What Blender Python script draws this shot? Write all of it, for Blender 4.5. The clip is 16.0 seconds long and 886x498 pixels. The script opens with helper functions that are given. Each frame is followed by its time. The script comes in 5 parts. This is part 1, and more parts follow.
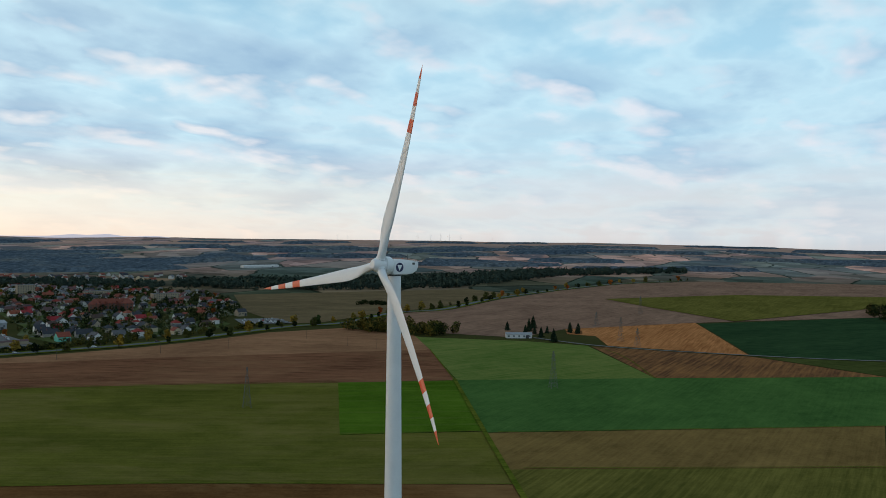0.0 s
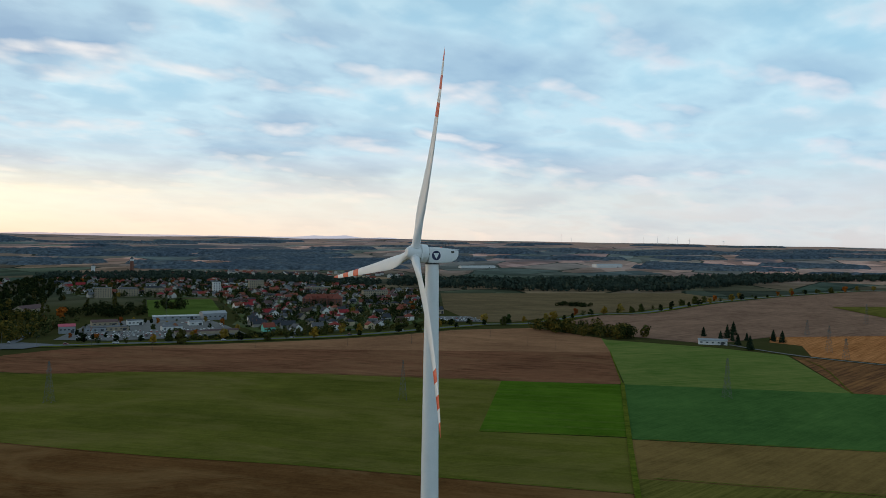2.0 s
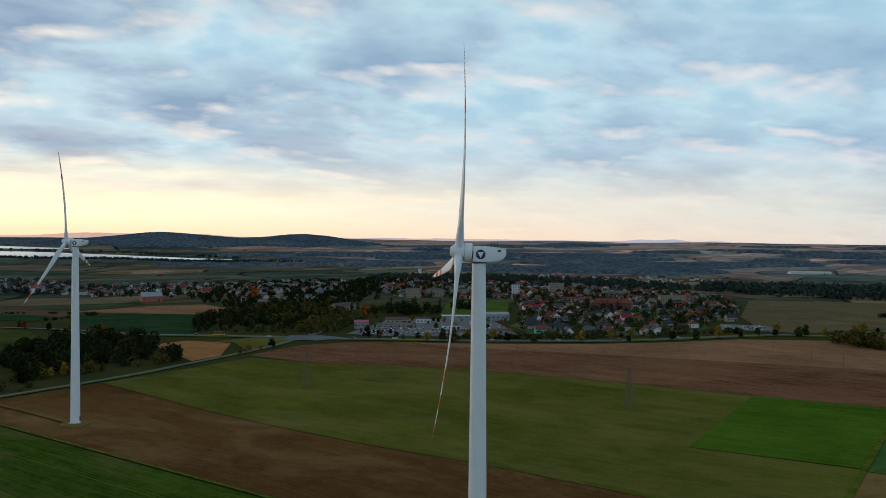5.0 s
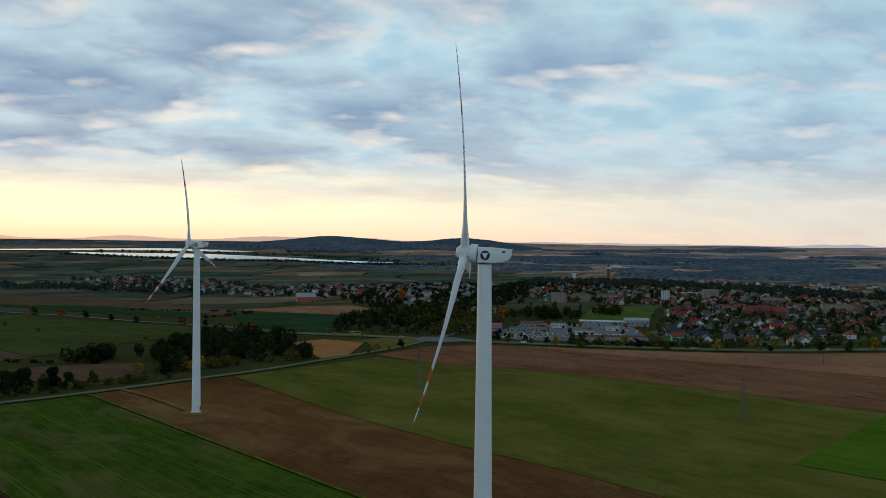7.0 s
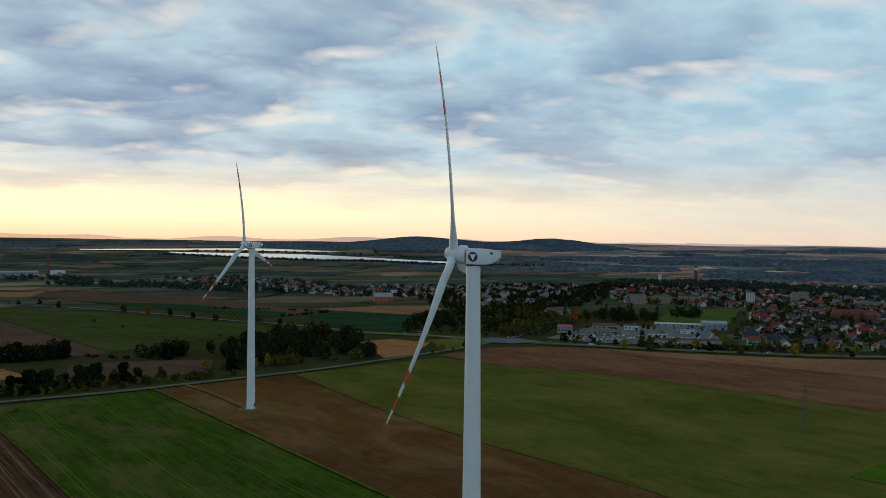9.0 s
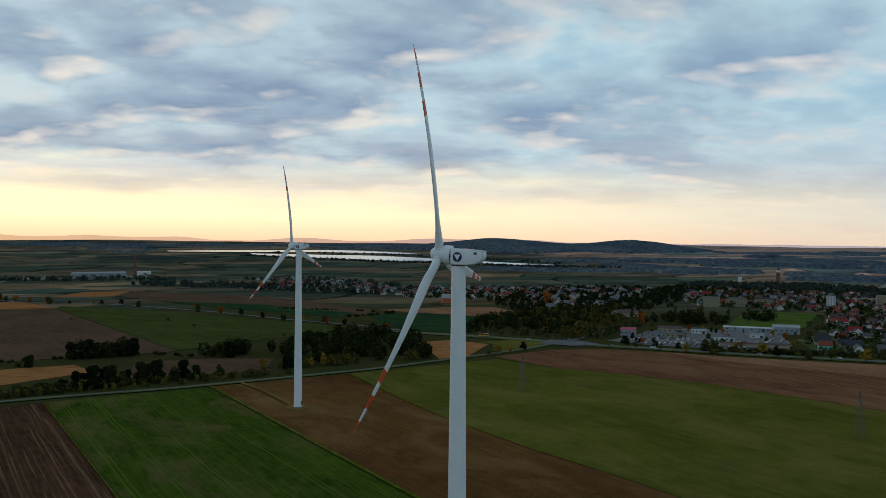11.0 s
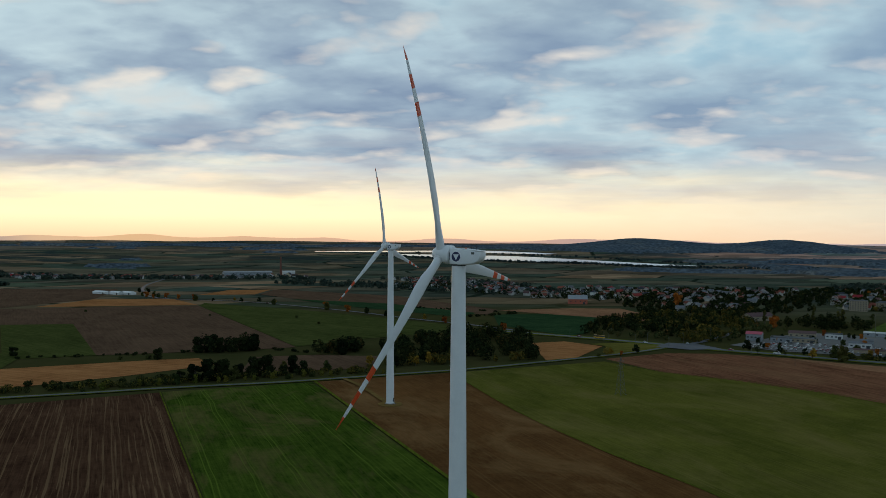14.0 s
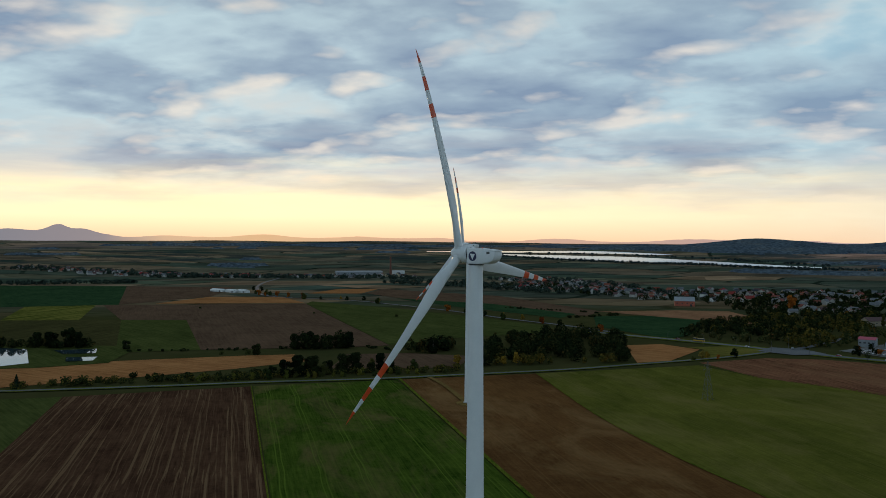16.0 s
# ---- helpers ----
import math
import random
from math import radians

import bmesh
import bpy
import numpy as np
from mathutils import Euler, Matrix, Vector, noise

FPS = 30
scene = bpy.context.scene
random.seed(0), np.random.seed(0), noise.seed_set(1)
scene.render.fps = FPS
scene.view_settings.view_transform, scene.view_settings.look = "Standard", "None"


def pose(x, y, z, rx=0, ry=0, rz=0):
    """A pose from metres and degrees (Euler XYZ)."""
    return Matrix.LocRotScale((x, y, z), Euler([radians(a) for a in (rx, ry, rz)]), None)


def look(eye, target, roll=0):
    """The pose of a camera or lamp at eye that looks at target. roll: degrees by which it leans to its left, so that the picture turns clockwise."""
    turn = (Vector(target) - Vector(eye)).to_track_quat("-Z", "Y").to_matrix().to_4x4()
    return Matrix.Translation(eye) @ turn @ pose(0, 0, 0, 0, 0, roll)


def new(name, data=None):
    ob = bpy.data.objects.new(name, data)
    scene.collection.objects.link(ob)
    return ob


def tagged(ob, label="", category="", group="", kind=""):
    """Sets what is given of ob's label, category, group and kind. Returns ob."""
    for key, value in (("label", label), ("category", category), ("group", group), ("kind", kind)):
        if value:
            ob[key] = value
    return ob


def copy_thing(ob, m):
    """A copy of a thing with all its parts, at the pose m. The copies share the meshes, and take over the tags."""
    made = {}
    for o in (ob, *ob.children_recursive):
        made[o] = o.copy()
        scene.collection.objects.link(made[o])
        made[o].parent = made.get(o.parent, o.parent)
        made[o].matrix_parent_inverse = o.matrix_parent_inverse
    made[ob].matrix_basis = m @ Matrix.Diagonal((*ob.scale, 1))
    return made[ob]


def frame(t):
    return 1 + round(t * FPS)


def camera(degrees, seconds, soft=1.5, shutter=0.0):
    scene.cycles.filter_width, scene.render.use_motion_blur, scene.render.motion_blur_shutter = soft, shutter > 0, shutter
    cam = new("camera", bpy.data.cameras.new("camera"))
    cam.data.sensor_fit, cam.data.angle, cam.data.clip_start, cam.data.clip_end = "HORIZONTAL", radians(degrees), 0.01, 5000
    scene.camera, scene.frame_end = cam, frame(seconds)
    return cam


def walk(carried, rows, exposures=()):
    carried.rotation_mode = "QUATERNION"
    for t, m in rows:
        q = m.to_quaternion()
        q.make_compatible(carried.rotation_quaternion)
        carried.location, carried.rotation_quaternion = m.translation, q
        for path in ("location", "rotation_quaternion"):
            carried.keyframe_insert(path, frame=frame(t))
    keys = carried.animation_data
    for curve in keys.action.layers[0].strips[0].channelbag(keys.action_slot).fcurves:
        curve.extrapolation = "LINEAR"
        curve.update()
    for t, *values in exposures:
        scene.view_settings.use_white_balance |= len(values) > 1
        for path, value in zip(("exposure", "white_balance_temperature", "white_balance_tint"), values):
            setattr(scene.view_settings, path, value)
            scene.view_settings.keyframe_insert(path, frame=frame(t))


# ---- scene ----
cam = camera(54.96, 16.0, soft=0.6)
PATH = [
    (0, (-198.931, -57.960, 102.966), (-196.9825, -57.5106, 102.9337), 0.41),
    (0.5, (-194.659, -68.891, 101.988), (-192.7454, -68.3112, 101.9567), 0.39),
    (1, (-189.417, -79.361, 101.262), (-187.5468, -78.6523, 101.2311), 0.49),
    (1.5, (-183.470, -89.404, 100.517), (-181.6517, -88.5706, 100.4869), 0.57),
    (2, (-176.855, -98.756, 99.775), (-175.0964, -97.8027, 99.7445), 0.67),
    (2.5, (-170.346, -108.358, 99.727), (-168.6557, -107.2887, 99.6983), 0.53),
    (3, (-163.258, -117.328, 99.231), (-161.6437, -116.1477, 99.2034), 0.42),
    (3.5, (-156.159, -126.141, 99.197), (-154.6267, -124.8556, 99.1700), 0.33),
    (4, (-148.474, -134.061, 99.196), (-147.0287, -132.6783, 99.1681), 0.35),
    (4.5, (-140.079, -141.395, 99.092), (-138.7242, -139.9238, 99.0646), 0.32),
    (5, (-131.148, -148.345, 98.970), (-129.8882, -146.7926, 98.9432), 0.34),
    (7.5, (-94.821, -173.567, 98.398), (-93.9464, -171.7685, 98.3791), 0.46),
    (8, (-89.256, -175.308, 98.596), (-88.4279, -173.4877, 98.5763), 0.46),
    (8.5, (-84.113, -177.534, 98.672), (-83.3293, -175.6945, 98.6522), 0.50),
    (9, (-78.822, -179.404, 98.817), (-78.0836, -177.5450, 98.7969), 0.46),
    (11.5, (-52.875, -189.181, 98.604), (-52.3654, -187.2476, 98.5867), 0.36),
    (12, (-47.455, -190.605, 98.588), (-46.9942, -188.6584, 98.5705), 0.30),
    (12.5, (-41.931, -191.591, 98.588), (-41.5207, -189.6332, 98.5708), 0.27),
    (13, (-36.516, -192.747, 98.596), (-36.1626, -190.7787, 98.5782), 0.29),
    (13.5, (-30.940, -193.859, 98.699), (-30.6505, -191.8797, 98.6810), 0.30),
    (14, (-25.303, -194.983, 98.687), (-25.0824, -192.9950, 98.6686), 0.29),
    (14.5, (-19.881, -196.023, 98.634), (-19.7278, -194.0288, 98.6154), 0.28),
    (15, (-13.824, -196.918, 98.822), (-13.7424, -194.9202, 98.8025), 0.29),
    (15.5, (-8.376, -197.301, 98.729), (-8.3608, -195.3007, 98.7092), 0.31),
    (16, (-2.627, -198.237, 98.633), (-2.6783, -196.2374, 98.6141), 0.30),
]
walk(cam, [(t, look(eye, target, roll)) for t, eye, target, roll in PATH], [(0, 0.30), (3, 0.22), (5, 0.14), (9, 0.0), (12.5, -0.08), (16, -0.12)])

# ---- light ----
SUN_YAW = 14.0     # degrees left of +y
SUN_UP = 4.0
sun_dir = Vector((-math.sin(radians(SUN_YAW)) * math.cos(radians(SUN_UP)), math.cos(radians(SUN_YAW)) * math.cos(radians(SUN_UP)), math.sin(radians(SUN_UP))))


class Nodes:
    """Short hand for building a node tree."""

    def __init__(self, tree):
        self.tree = tree
        tree.nodes.clear()

    def add(self, kind, inputs=None, **props):
        n = self.tree.nodes.new(kind)
        for k, v in props.items():
            setattr(n, k, v)
        for k, v in (inputs or {}).items():
            self.put(n.inputs[k], v)
        return n

    def put(self, socket, v):
        if isinstance(v, bpy.types.NodeSocket):
            self.tree.links.new(v, socket)
        elif isinstance(v, bpy.types.Node):
            self.tree.links.new(v.outputs[0], socket)
        else:
            if isinstance(v, (tuple, list)) and len(v) == 3 and socket.type == "RGBA":
                v = (*v, 1)
            socket.default_value = v

    def math(self, op, a, b=0.0, c=0.0, clamp=False):
        return self.add("ShaderNodeMath", {0: a, 1: b, 2: c}, operation=op, use_clamp=clamp).outputs[0]

    def vec(self, op, a, b=(0, 0, 0), scale=None):
        n = self.add("ShaderNodeVectorMath", {0: a, 1: b}, operation=op)
        if scale is not None:
            self.put(n.inputs["Scale"], scale)
        return n.outputs[1] if op in ("DOT_PRODUCT", "LENGTH") else n.outputs[0]

    def mix(self, f, a, b, blend="MIX"):
        n = self.add("ShaderNodeMix", data_type="RGBA", blend_type=blend)
        self.put(n.inputs[0], f), self.put(n.inputs[6], a), self.put(n.inputs[7], b)
        return n.outputs[2]

    def ramp(self, f, stops, smooth=False):
        n = self.add("ShaderNodeValToRGB", {0: f})
        r = n.color_ramp
        r.interpolation = "EASE" if smooth else "LINEAR"
        while len(r.elements) < len(stops):
            r.elements.new(0.5)
        for e, (p, c) in zip(r.elements, stops):
            e.position, e.color = p, ((c, c, c, 1) if isinstance(c, (int, float)) else (*c, 1))
        return n.outputs[0]

    def noise(self, vector, scale, detail=4.0, rough=0.5, dist=0.0, color=False):
        n = self.add("ShaderNodeTexNoise", {"Vector": vector, "Scale": scale, "Detail": detail, "Roughness": rough, "Distortion": dist})
        return n.outputs[1 if color else 0]


def make_sky():
    world = bpy.data.worlds.new("evening_sky")
    scene.world = world
    world.use_nodes = True
    n = Nodes(world.node_tree)
    way = n.vec("NORMALIZE", n.add("ShaderNodeTexCoord").outputs["Generated"])
    sep = n.add("ShaderNodeSeparateXYZ", {0: way})
    up = n.math("MAXIMUM", sep.outputs[2], 0.0)
    flat = n.vec("NORMALIZE", n.vec("MULTIPLY", way, (1, 1, 0)))
    toward = n.vec("DOT_PRODUCT", flat, (-math.sin(radians(SUN_YAW)), math.cos(radians(SUN_YAW)), 0))
    glow = n.ramp(n.math("MULTIPLY_ADD", toward, 0.5, 0.5), [(0.0, 0.0), (0.45, 0.10), (0.80, 0.5), (1.0, 1.0)])
    # clear sky behind the clouds
    clear = n.add("ShaderNodeTexSky", sky_type="NISHITA", sun_disc=False, sun_elevation=radians(SUN_UP), sun_rotation=radians(-SUN_YAW), dust_density=2.0)
    base = n.mix(0.10, n.ramp(up, [(0.0, (0.52, 0.58, 0.66)), (0.08, (0.46, 0.64, 0.76)), (0.2, (0.36, 0.60, 0.76)), (0.6, (0.24, 0.42, 0.60))]), n.mix(1.0, clear.outputs[0], (0.1, 0.1, 0.1), "MULTIPLY"))
    # cloud sheet seen in perspective
    high = n.math("ADD", up, 0.21)
    sheet = n.vec("DIVIDE", way, n.add("ShaderNodeCombineXYZ", {0: high, 1: high, 2: high}))
    sheet = n.vec("MULTIPLY", sheet, (1, 1, 0))
    turned = n.add("ShaderNodeMapping", {"Vector": sheet, "Rotation": (0, 0, radians(24)), "Scale": (0.85, 1.0, 1)}).outputs[0]
    sunward = n.vec("ADD", turned, (0.02, 0.075, 0))
    c1 = n.noise(turned, 2.5, 7, 0.47, 0.1)
    c1_lit = n.noise(sunward, 2.5, 4, 0.45, 0.1)
    c2 = n.noise(n.vec("ADD", turned, (7.3, 2.1, 0)), 6.5, 5, 0.5)
    broad = n.noise(n.vec("ADD", turned, (3.3, 12.1, 5)), 0.9, 3, 0.5)
    dens = n.math("ADD", n.math("MULTIPLY", c1, 0.62), n.math("ADD", n.math("MULTIPLY", c2, 0.16), n.math("MULTIPLY", broad, 0.28)))
    relief = n.math("SUBTRACT", c1, c1_lit)
    # long thin streaks low over the horizon
    streaks = n.noise(n.vec("MULTIPLY", way, (3.0, 3.0, 34.0)), 1.6, 5, 0.55)
    cover = n.ramp(dens, [(0.41, 0.0), (0.49, 0.75), (0.55, 1.0)])
    thick = n.ramp(dens, [(0.49, 0.0), (0.565, 0.62), (0.645, 1.0)])
    lit = n.mix(glow, (0.47, 0.67, 0.77), (0.60, 0.76, 0.82))
    shade = n.mix(glow, (0.28, 0.45, 0.61), (0.255, 0.345, 0.48))
    cloud = n.mix(thick, lit, shade)
    warm = n.mix(glow, (0.68, 0.69, 0.75), (1.0, 0.92, 0.80))
    cloud = n.mix(n.ramp(relief, [(0.025, 0.0), (0.14, 0.72)]), cloud, warm)
    cloud = n.mix(n.ramp(n.math("MULTIPLY", relief, -1.0), [(0.02, 0.0), (0.16, 0.6)]), cloud, shade)
    sky = n.mix(cover, base, cloud)
    low_haze = n.math("MULTIPLY", n.ramp(up, [(0.06, 0.8), (0.15, 0.0)]), n.ramp(streaks, [(0.40, 0.0), (0.62, 1.0)]))
    sky = n.mix(n.math("MULTIPLY", low_haze, 0.6), sky, n.mix(glow, (0.58, 0.62, 0.68), (0.74, 0.66, 0.62)))
    overhead = n.ramp(up, [(0.0, 1.0), (0.22, 1.0), (0.32, 0.88), (0.5, 0.64), (1.0, 0.45)])
    sky = n.mix(1.0, sky, overhead, "MULTIPLY")
    # clear bright strip along the horizon, strongest round the sunset
    strip_far = (0.56, 0.56, 0.57)
    strip = n.mix(glow, strip_far, (1.45, 1.16, 0.68))
    edge = n.math("ADD", up, n.math("MULTIPLY", n.math("SUBTRACT", streaks, 0.5), 0.07))
    low = n.ramp(edge, [(0.0, 1.0), (0.04, 0.92), (0.065, 0.45), (0.095, 0.0)])
    low = n.math("MULTIPLY", low, n.math("MULTIPLY_ADD", glow, 0.55, 0.45))
    sky = n.mix(low, sky, strip)
    rim = n.ramp(up, [(0.0, 1.0), (0.028, 0.0)])
    sky = n.mix(n.math("MULTIPLY", rim, n.math("MULTIPLY", glow, 0.7)), sky, (1.0, 0.58, 0.36))
    below = n.ramp(n.math("MULTIPLY_ADD", sep.outputs[2], 10.0, 1.0), [(0.0, 0.0), (1.0, 1.0)])
    sky = n.mix(below, (0.05, 0.05, 0.05), sky)
    out = n.add("ShaderNodeBackground", {"Color": sky, "Strength": 1.0})
    n.add("ShaderNodeOutputWorld", {0: out})


make_sky()
sun = new("sun", bpy.data.lights.new("sun", "SUN"))
sun.data.energy, sun.data.angle, sun.data.color = 0.5, radians(12), (1.0, 0.72, 0.45)
sun.matrix_world = look((0, 0, 300), Vector((0, 0, 300)) - sun_dir)

# ---- materials ----


def material(name, rough=0.6, metal=0.0):
    m = bpy.data.materials.new(name)
    m.use_nodes = True
    n = Nodes(m.node_tree)
    b = n.add("ShaderNodeBsdfPrincipled", {"Roughness": rough, "Metallic": metal})
    n.add("ShaderNodeOutputMaterial", {0: b})
    return m, n, b


def surface(name, c1, c2, scale=1.0, rough=0.6, metal=0.0, bump=0.1, vary=0.0, tones=None):
    """A plain surface with wear at two scales; vary shifts its tone from object to object, tones picks a colour for each object."""
    m, n, b = material(name, rough, metal)
    info = n.add("ShaderNodeObjectInfo")
    co = n.vec("ADD", n.add("ShaderNodeTexCoord").outputs["Object"], n.vec("SCALE", (37.0, 11.0, 5.0), scale=info.outputs["Random"]))
    big = n.noise(co, scale, 4, 0.6)
    fine = n.noise(co, scale * 9, 3, 0.6)
    f = n.ramp(n.math("ADD", n.math("MULTIPLY", big, 0.65), n.math("MULTIPLY", fine, 0.35)), [(0.32, 0.0), (0.68, 1.0)])
    if tones:
        k = n.add("ShaderNodeValToRGB", {0: info.outputs["Random"]})
        k.color_ramp.interpolation = "CONSTANT"
        for i, t in enumerate(tones):
            e = k.color_ramp.elements[i] if i < 2 else k.color_ramp.elements.new(0.5)
            e.position, e.color = i / len(tones), (*t, 1)
        col = n.mix(1.0, k.outputs[0], n.mix(f, (0.78, 0.78, 0.78), (1.12, 1.12, 1.12)), "MULTIPLY")
    else:
        col = n.mix(f, c1, c2)
    if vary:
        col = n.mix(1.0, col, n.ramp(info.outputs["Random"], [(0.0, 1 - vary), (1.0, 1 + vary)]), "MULTIPLY")
    n.put(b.inputs["Base Color"], col)
    n.put(b.inputs["Roughness"], n.math("MULTIPLY_ADD", fine, 0.2, rough - 0.1))
    if bump:
        n.put(b.inputs["Normal"], n.add("ShaderNodeBump", {"Strength": bump, "Distance": 0.05, "Height": fine}).outputs[0])
    return m


def field_material(name, c1, c2, heading=0.0, row=3.0, lines=0.3, tram=0.0, patch=0.02, tramtone=(0.2, 0.15, 0.1), k=0.85, blotch=0.0, bare_tone=None, furrow=0.0):
    """Farm land: rows along a heading (degrees left of +y), patchy growth, tractor lines every 18 m."""
    m, n, b = material(name, 0.95)
    rich = lambda c, g: tuple(max(0.004, (sum(c) / 3 + (v - sum(c) / 3) * 1.24) * k * g * 1.18) for v in c)
    c1, c2, tramtone, bare_tone = rich(c1, 0.78), rich(c2, 1.15), rich(tramtone, 1.25), rich(bare_tone or tramtone, 1.2)
    pos = n.add("ShaderNodeNewGeometry").outputs["Position"]
    co = n.add("ShaderNodeMapping", {"Vector": pos, "Rotation": (0, 0, radians(-heading))}).outputs[0]
    x = n.add("ShaderNodeSeparateXYZ", {0: co}).outputs[0]
    long = n.vec("MULTIPLY", co, (1.0, 0.045, 1.0))
    streak = n.noise(long, 1.6 / row, 3, 0.6)
    broad = n.noise(n.vec("MULTIPLY", co, (1.0, 0.6, 1.0)), patch, 5, 0.6, 0.6)
    mid = n.noise(n.vec("MULTIPLY", co, (1.0, 0.7, 1.0)), patch * 6, 5, 0.65)
    grain = n.noise(co, 0.55, 6, 0.78)
    f = n.math("ADD", n.math("MULTIPLY", n.math("SUBTRACT", streak, 0.5), lines * 2.6), n.math("ADD", n.math("MULTIPLY", broad, 0.42), n.math("ADD", n.math("MULTIPLY", mid, 0.28), n.math("MULTIPLY", grain, 0.30))))
    col = n.mix(n.ramp(f, [(0.36, 0.0), (0.64, 1.0)]), c1, c2)
    if tram:
        wob = n.math("ADD", x, n.math("MULTIPLY", n.noise(n.vec("MULTIPLY", co, (0.3, 1, 0)), 0.012, 2), 5.0))
        d = n.math("PINGPONG", wob, 8.5)
        d = n.math("ABSOLUTE", n.math("SUBTRACT", d, 1.1))
        t = n.math("MULTIPLY", n.ramp(d, [(0.15, 1.0), (0.40, 0.0)]), n.ramp(n.noise(n.vec("MULTIPLY", co, (1, 0.1, 1)), 0.08, 3), [(0.34, 0.1), (0.56, 1.0)]))
        col = n.mix(n.math("MULTIPLY", t, tram), col, tramtone)
    if blotch:
        bare = n.ramp(n.noise(n.vec("MULTIPLY", co, (1.0, 0.45, 1.0)), 0.022, 6, 0.68, 0.5), [(0.48, 0.0), (0.66, 1.0)])
        col = n.mix(n.math("MULTIPLY", bare, blotch), col, bare_tone)
    if furrow:
        ridge = n.noise(n.vec("ADD", n.vec("MULTIPLY", co, (1.0, 0.006, 1.0)), n.vec("SCALE", n.noise(n.vec("MULTIPLY", co, (0.3, 1, 0)), 0.015, 2, 0.5, 0, True), scale=1.6)), 0.75, 3, 0.6)
        col = n.mix(n.math("MULTIPLY", n.ramp(ridge, [(0.57, 0.0), (0.64, 1.0)]), furrow), col, tramtone)
    n.put(b.inputs["Base Color"], col)
    n.put(b.inputs["Specular IOR Level"], 0.0)
    n.put(b.inputs["Normal"], n.add("ShaderNodeBump", {"Strength": 0.5, "Distance": 0.25, "Height": n.math("ADD", streak, grain)}).outputs[0])
    return m


def open_land_material():
    """Countryside between and beyond the fields: a patchwork of strips of stubble, soil, meadow and scrub, with haze
    and sunset tint put into the far colours.
    """
    m, n, b = material("open_land", 0.95)
    pos = n.add("ShaderNodeNewGeometry").outputs["Position"]
    sep = n.add("ShaderNodeSeparateXYZ", {0: pos})
    dist = n.vec("LENGTH", n.vec("MULTIPLY", pos, (1, 1, 0)))
    warp = n.vec("ADD", n.vec("MULTIPLY", pos, (1, 1, 0)), n.vec("SCALE", n.noise(pos, 0.0012, 3, 0.5, 0, True), scale=260.0))
    turned = n.add("ShaderNodeMapping", {"Vector": warp, "Rotation": (0, 0, radians(28)), "Scale": (0.0036, 0.0075, 1)}).outputs[0]
    cell = n.add("ShaderNodeTexVoronoi", {"Vector": turned, "Scale": 1.0, "Randomness": 0.9}, voronoi_dimensions="2D")
    tone = n.add("ShaderNodeSeparateColor", {0: cell.outputs["Color"]}).outputs[0]
    patches = n.ramp(tone, [(0.0, (0.055, 0.080, 0.070)), (0.18, (0.20, 0.135, 0.105)), (0.3, (0.065, 0.090, 0.075)), (0.45, (0.26, 0.165, 0.12)), (0.58, (0.10, 0.115, 0.085)), (0.72, (0.06, 0.085, 0.080)), (0.84, (0.13, 0.115, 0.09)), (0.94, (0.32, 0.20, 0.14))])
    border = n.add("ShaderNodeTexVoronoi", {"Vector": turned, "Scale": 1.0, "Randomness": 0.9}, voronoi_dimensions="2D", feature="DISTANCE_TO_EDGE").outputs["Distance"]
    small = n.add("ShaderNodeTexVoronoi", {"Vector": n.vec("MULTIPLY", turned, (2.7, 1.4, 1)), "Scale": 1.0, "Randomness": 0.8}, voronoi_dimensions="2D")
    patches = n.mix(1.0, patches, n.ramp(n.add("ShaderNodeSeparateColor", {0: small.outputs["Color"]}).outputs[1], [(0.0, 0.68), (1.0, 1.4)]), "MULTIPLY")
    hedges = n.math("MULTIPLY", n.ramp(border, [(0.020, 1.0), (0.035, 0.0)]), n.ramp(n.noise(pos, 0.004, 4, 0.6), [(0.42, 0.0), (0.5, 0.9)]))
    patches = n.mix(hedges, patches, (0.020, 0.030, 0.022))
    grass = n.mix(n.noise(pos, 0.03, 5, 0.6), (0.030, 0.040, 0.012), (0.082, 0.068, 0.027))
    col = patches
    col = n.mix(1.0, col, n.ramp(n.noise(pos, 0.012, 5, 0.65), [(0.3, 0.72), (0.7, 1.2)]), "MULTIPLY")
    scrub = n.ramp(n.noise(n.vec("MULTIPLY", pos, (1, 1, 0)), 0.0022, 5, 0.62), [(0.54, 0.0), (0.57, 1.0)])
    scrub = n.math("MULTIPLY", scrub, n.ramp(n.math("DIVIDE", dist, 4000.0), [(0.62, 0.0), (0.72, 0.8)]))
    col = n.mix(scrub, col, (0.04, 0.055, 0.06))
    # Distance haze put into the colour: land pales towards the far east
    east_haze = n.ramp(n.math("DIVIDE", sep.outputs[0], 4000.0), [(0.26, 0.0), (0.52, 1.0)])
    east_haze = n.math("MULTIPLY", east_haze, n.ramp(n.math("DIVIDE", dist, 5000.0), [(0.36, 0.0), (0.5, 1.0)]))
    col = n.mix(1.0, col, n.mix(east_haze, (0.78, 0.82, 0.70), (2.3, 2.0, 2.2)), "MULTIPLY")
    # Stubble strips near the rim, sunset pink put into their colour
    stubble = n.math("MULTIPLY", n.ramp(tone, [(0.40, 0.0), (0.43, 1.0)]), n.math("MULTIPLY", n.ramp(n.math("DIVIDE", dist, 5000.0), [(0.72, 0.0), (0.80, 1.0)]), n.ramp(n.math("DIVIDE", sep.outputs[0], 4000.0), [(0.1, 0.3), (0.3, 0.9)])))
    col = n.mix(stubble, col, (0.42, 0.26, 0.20))
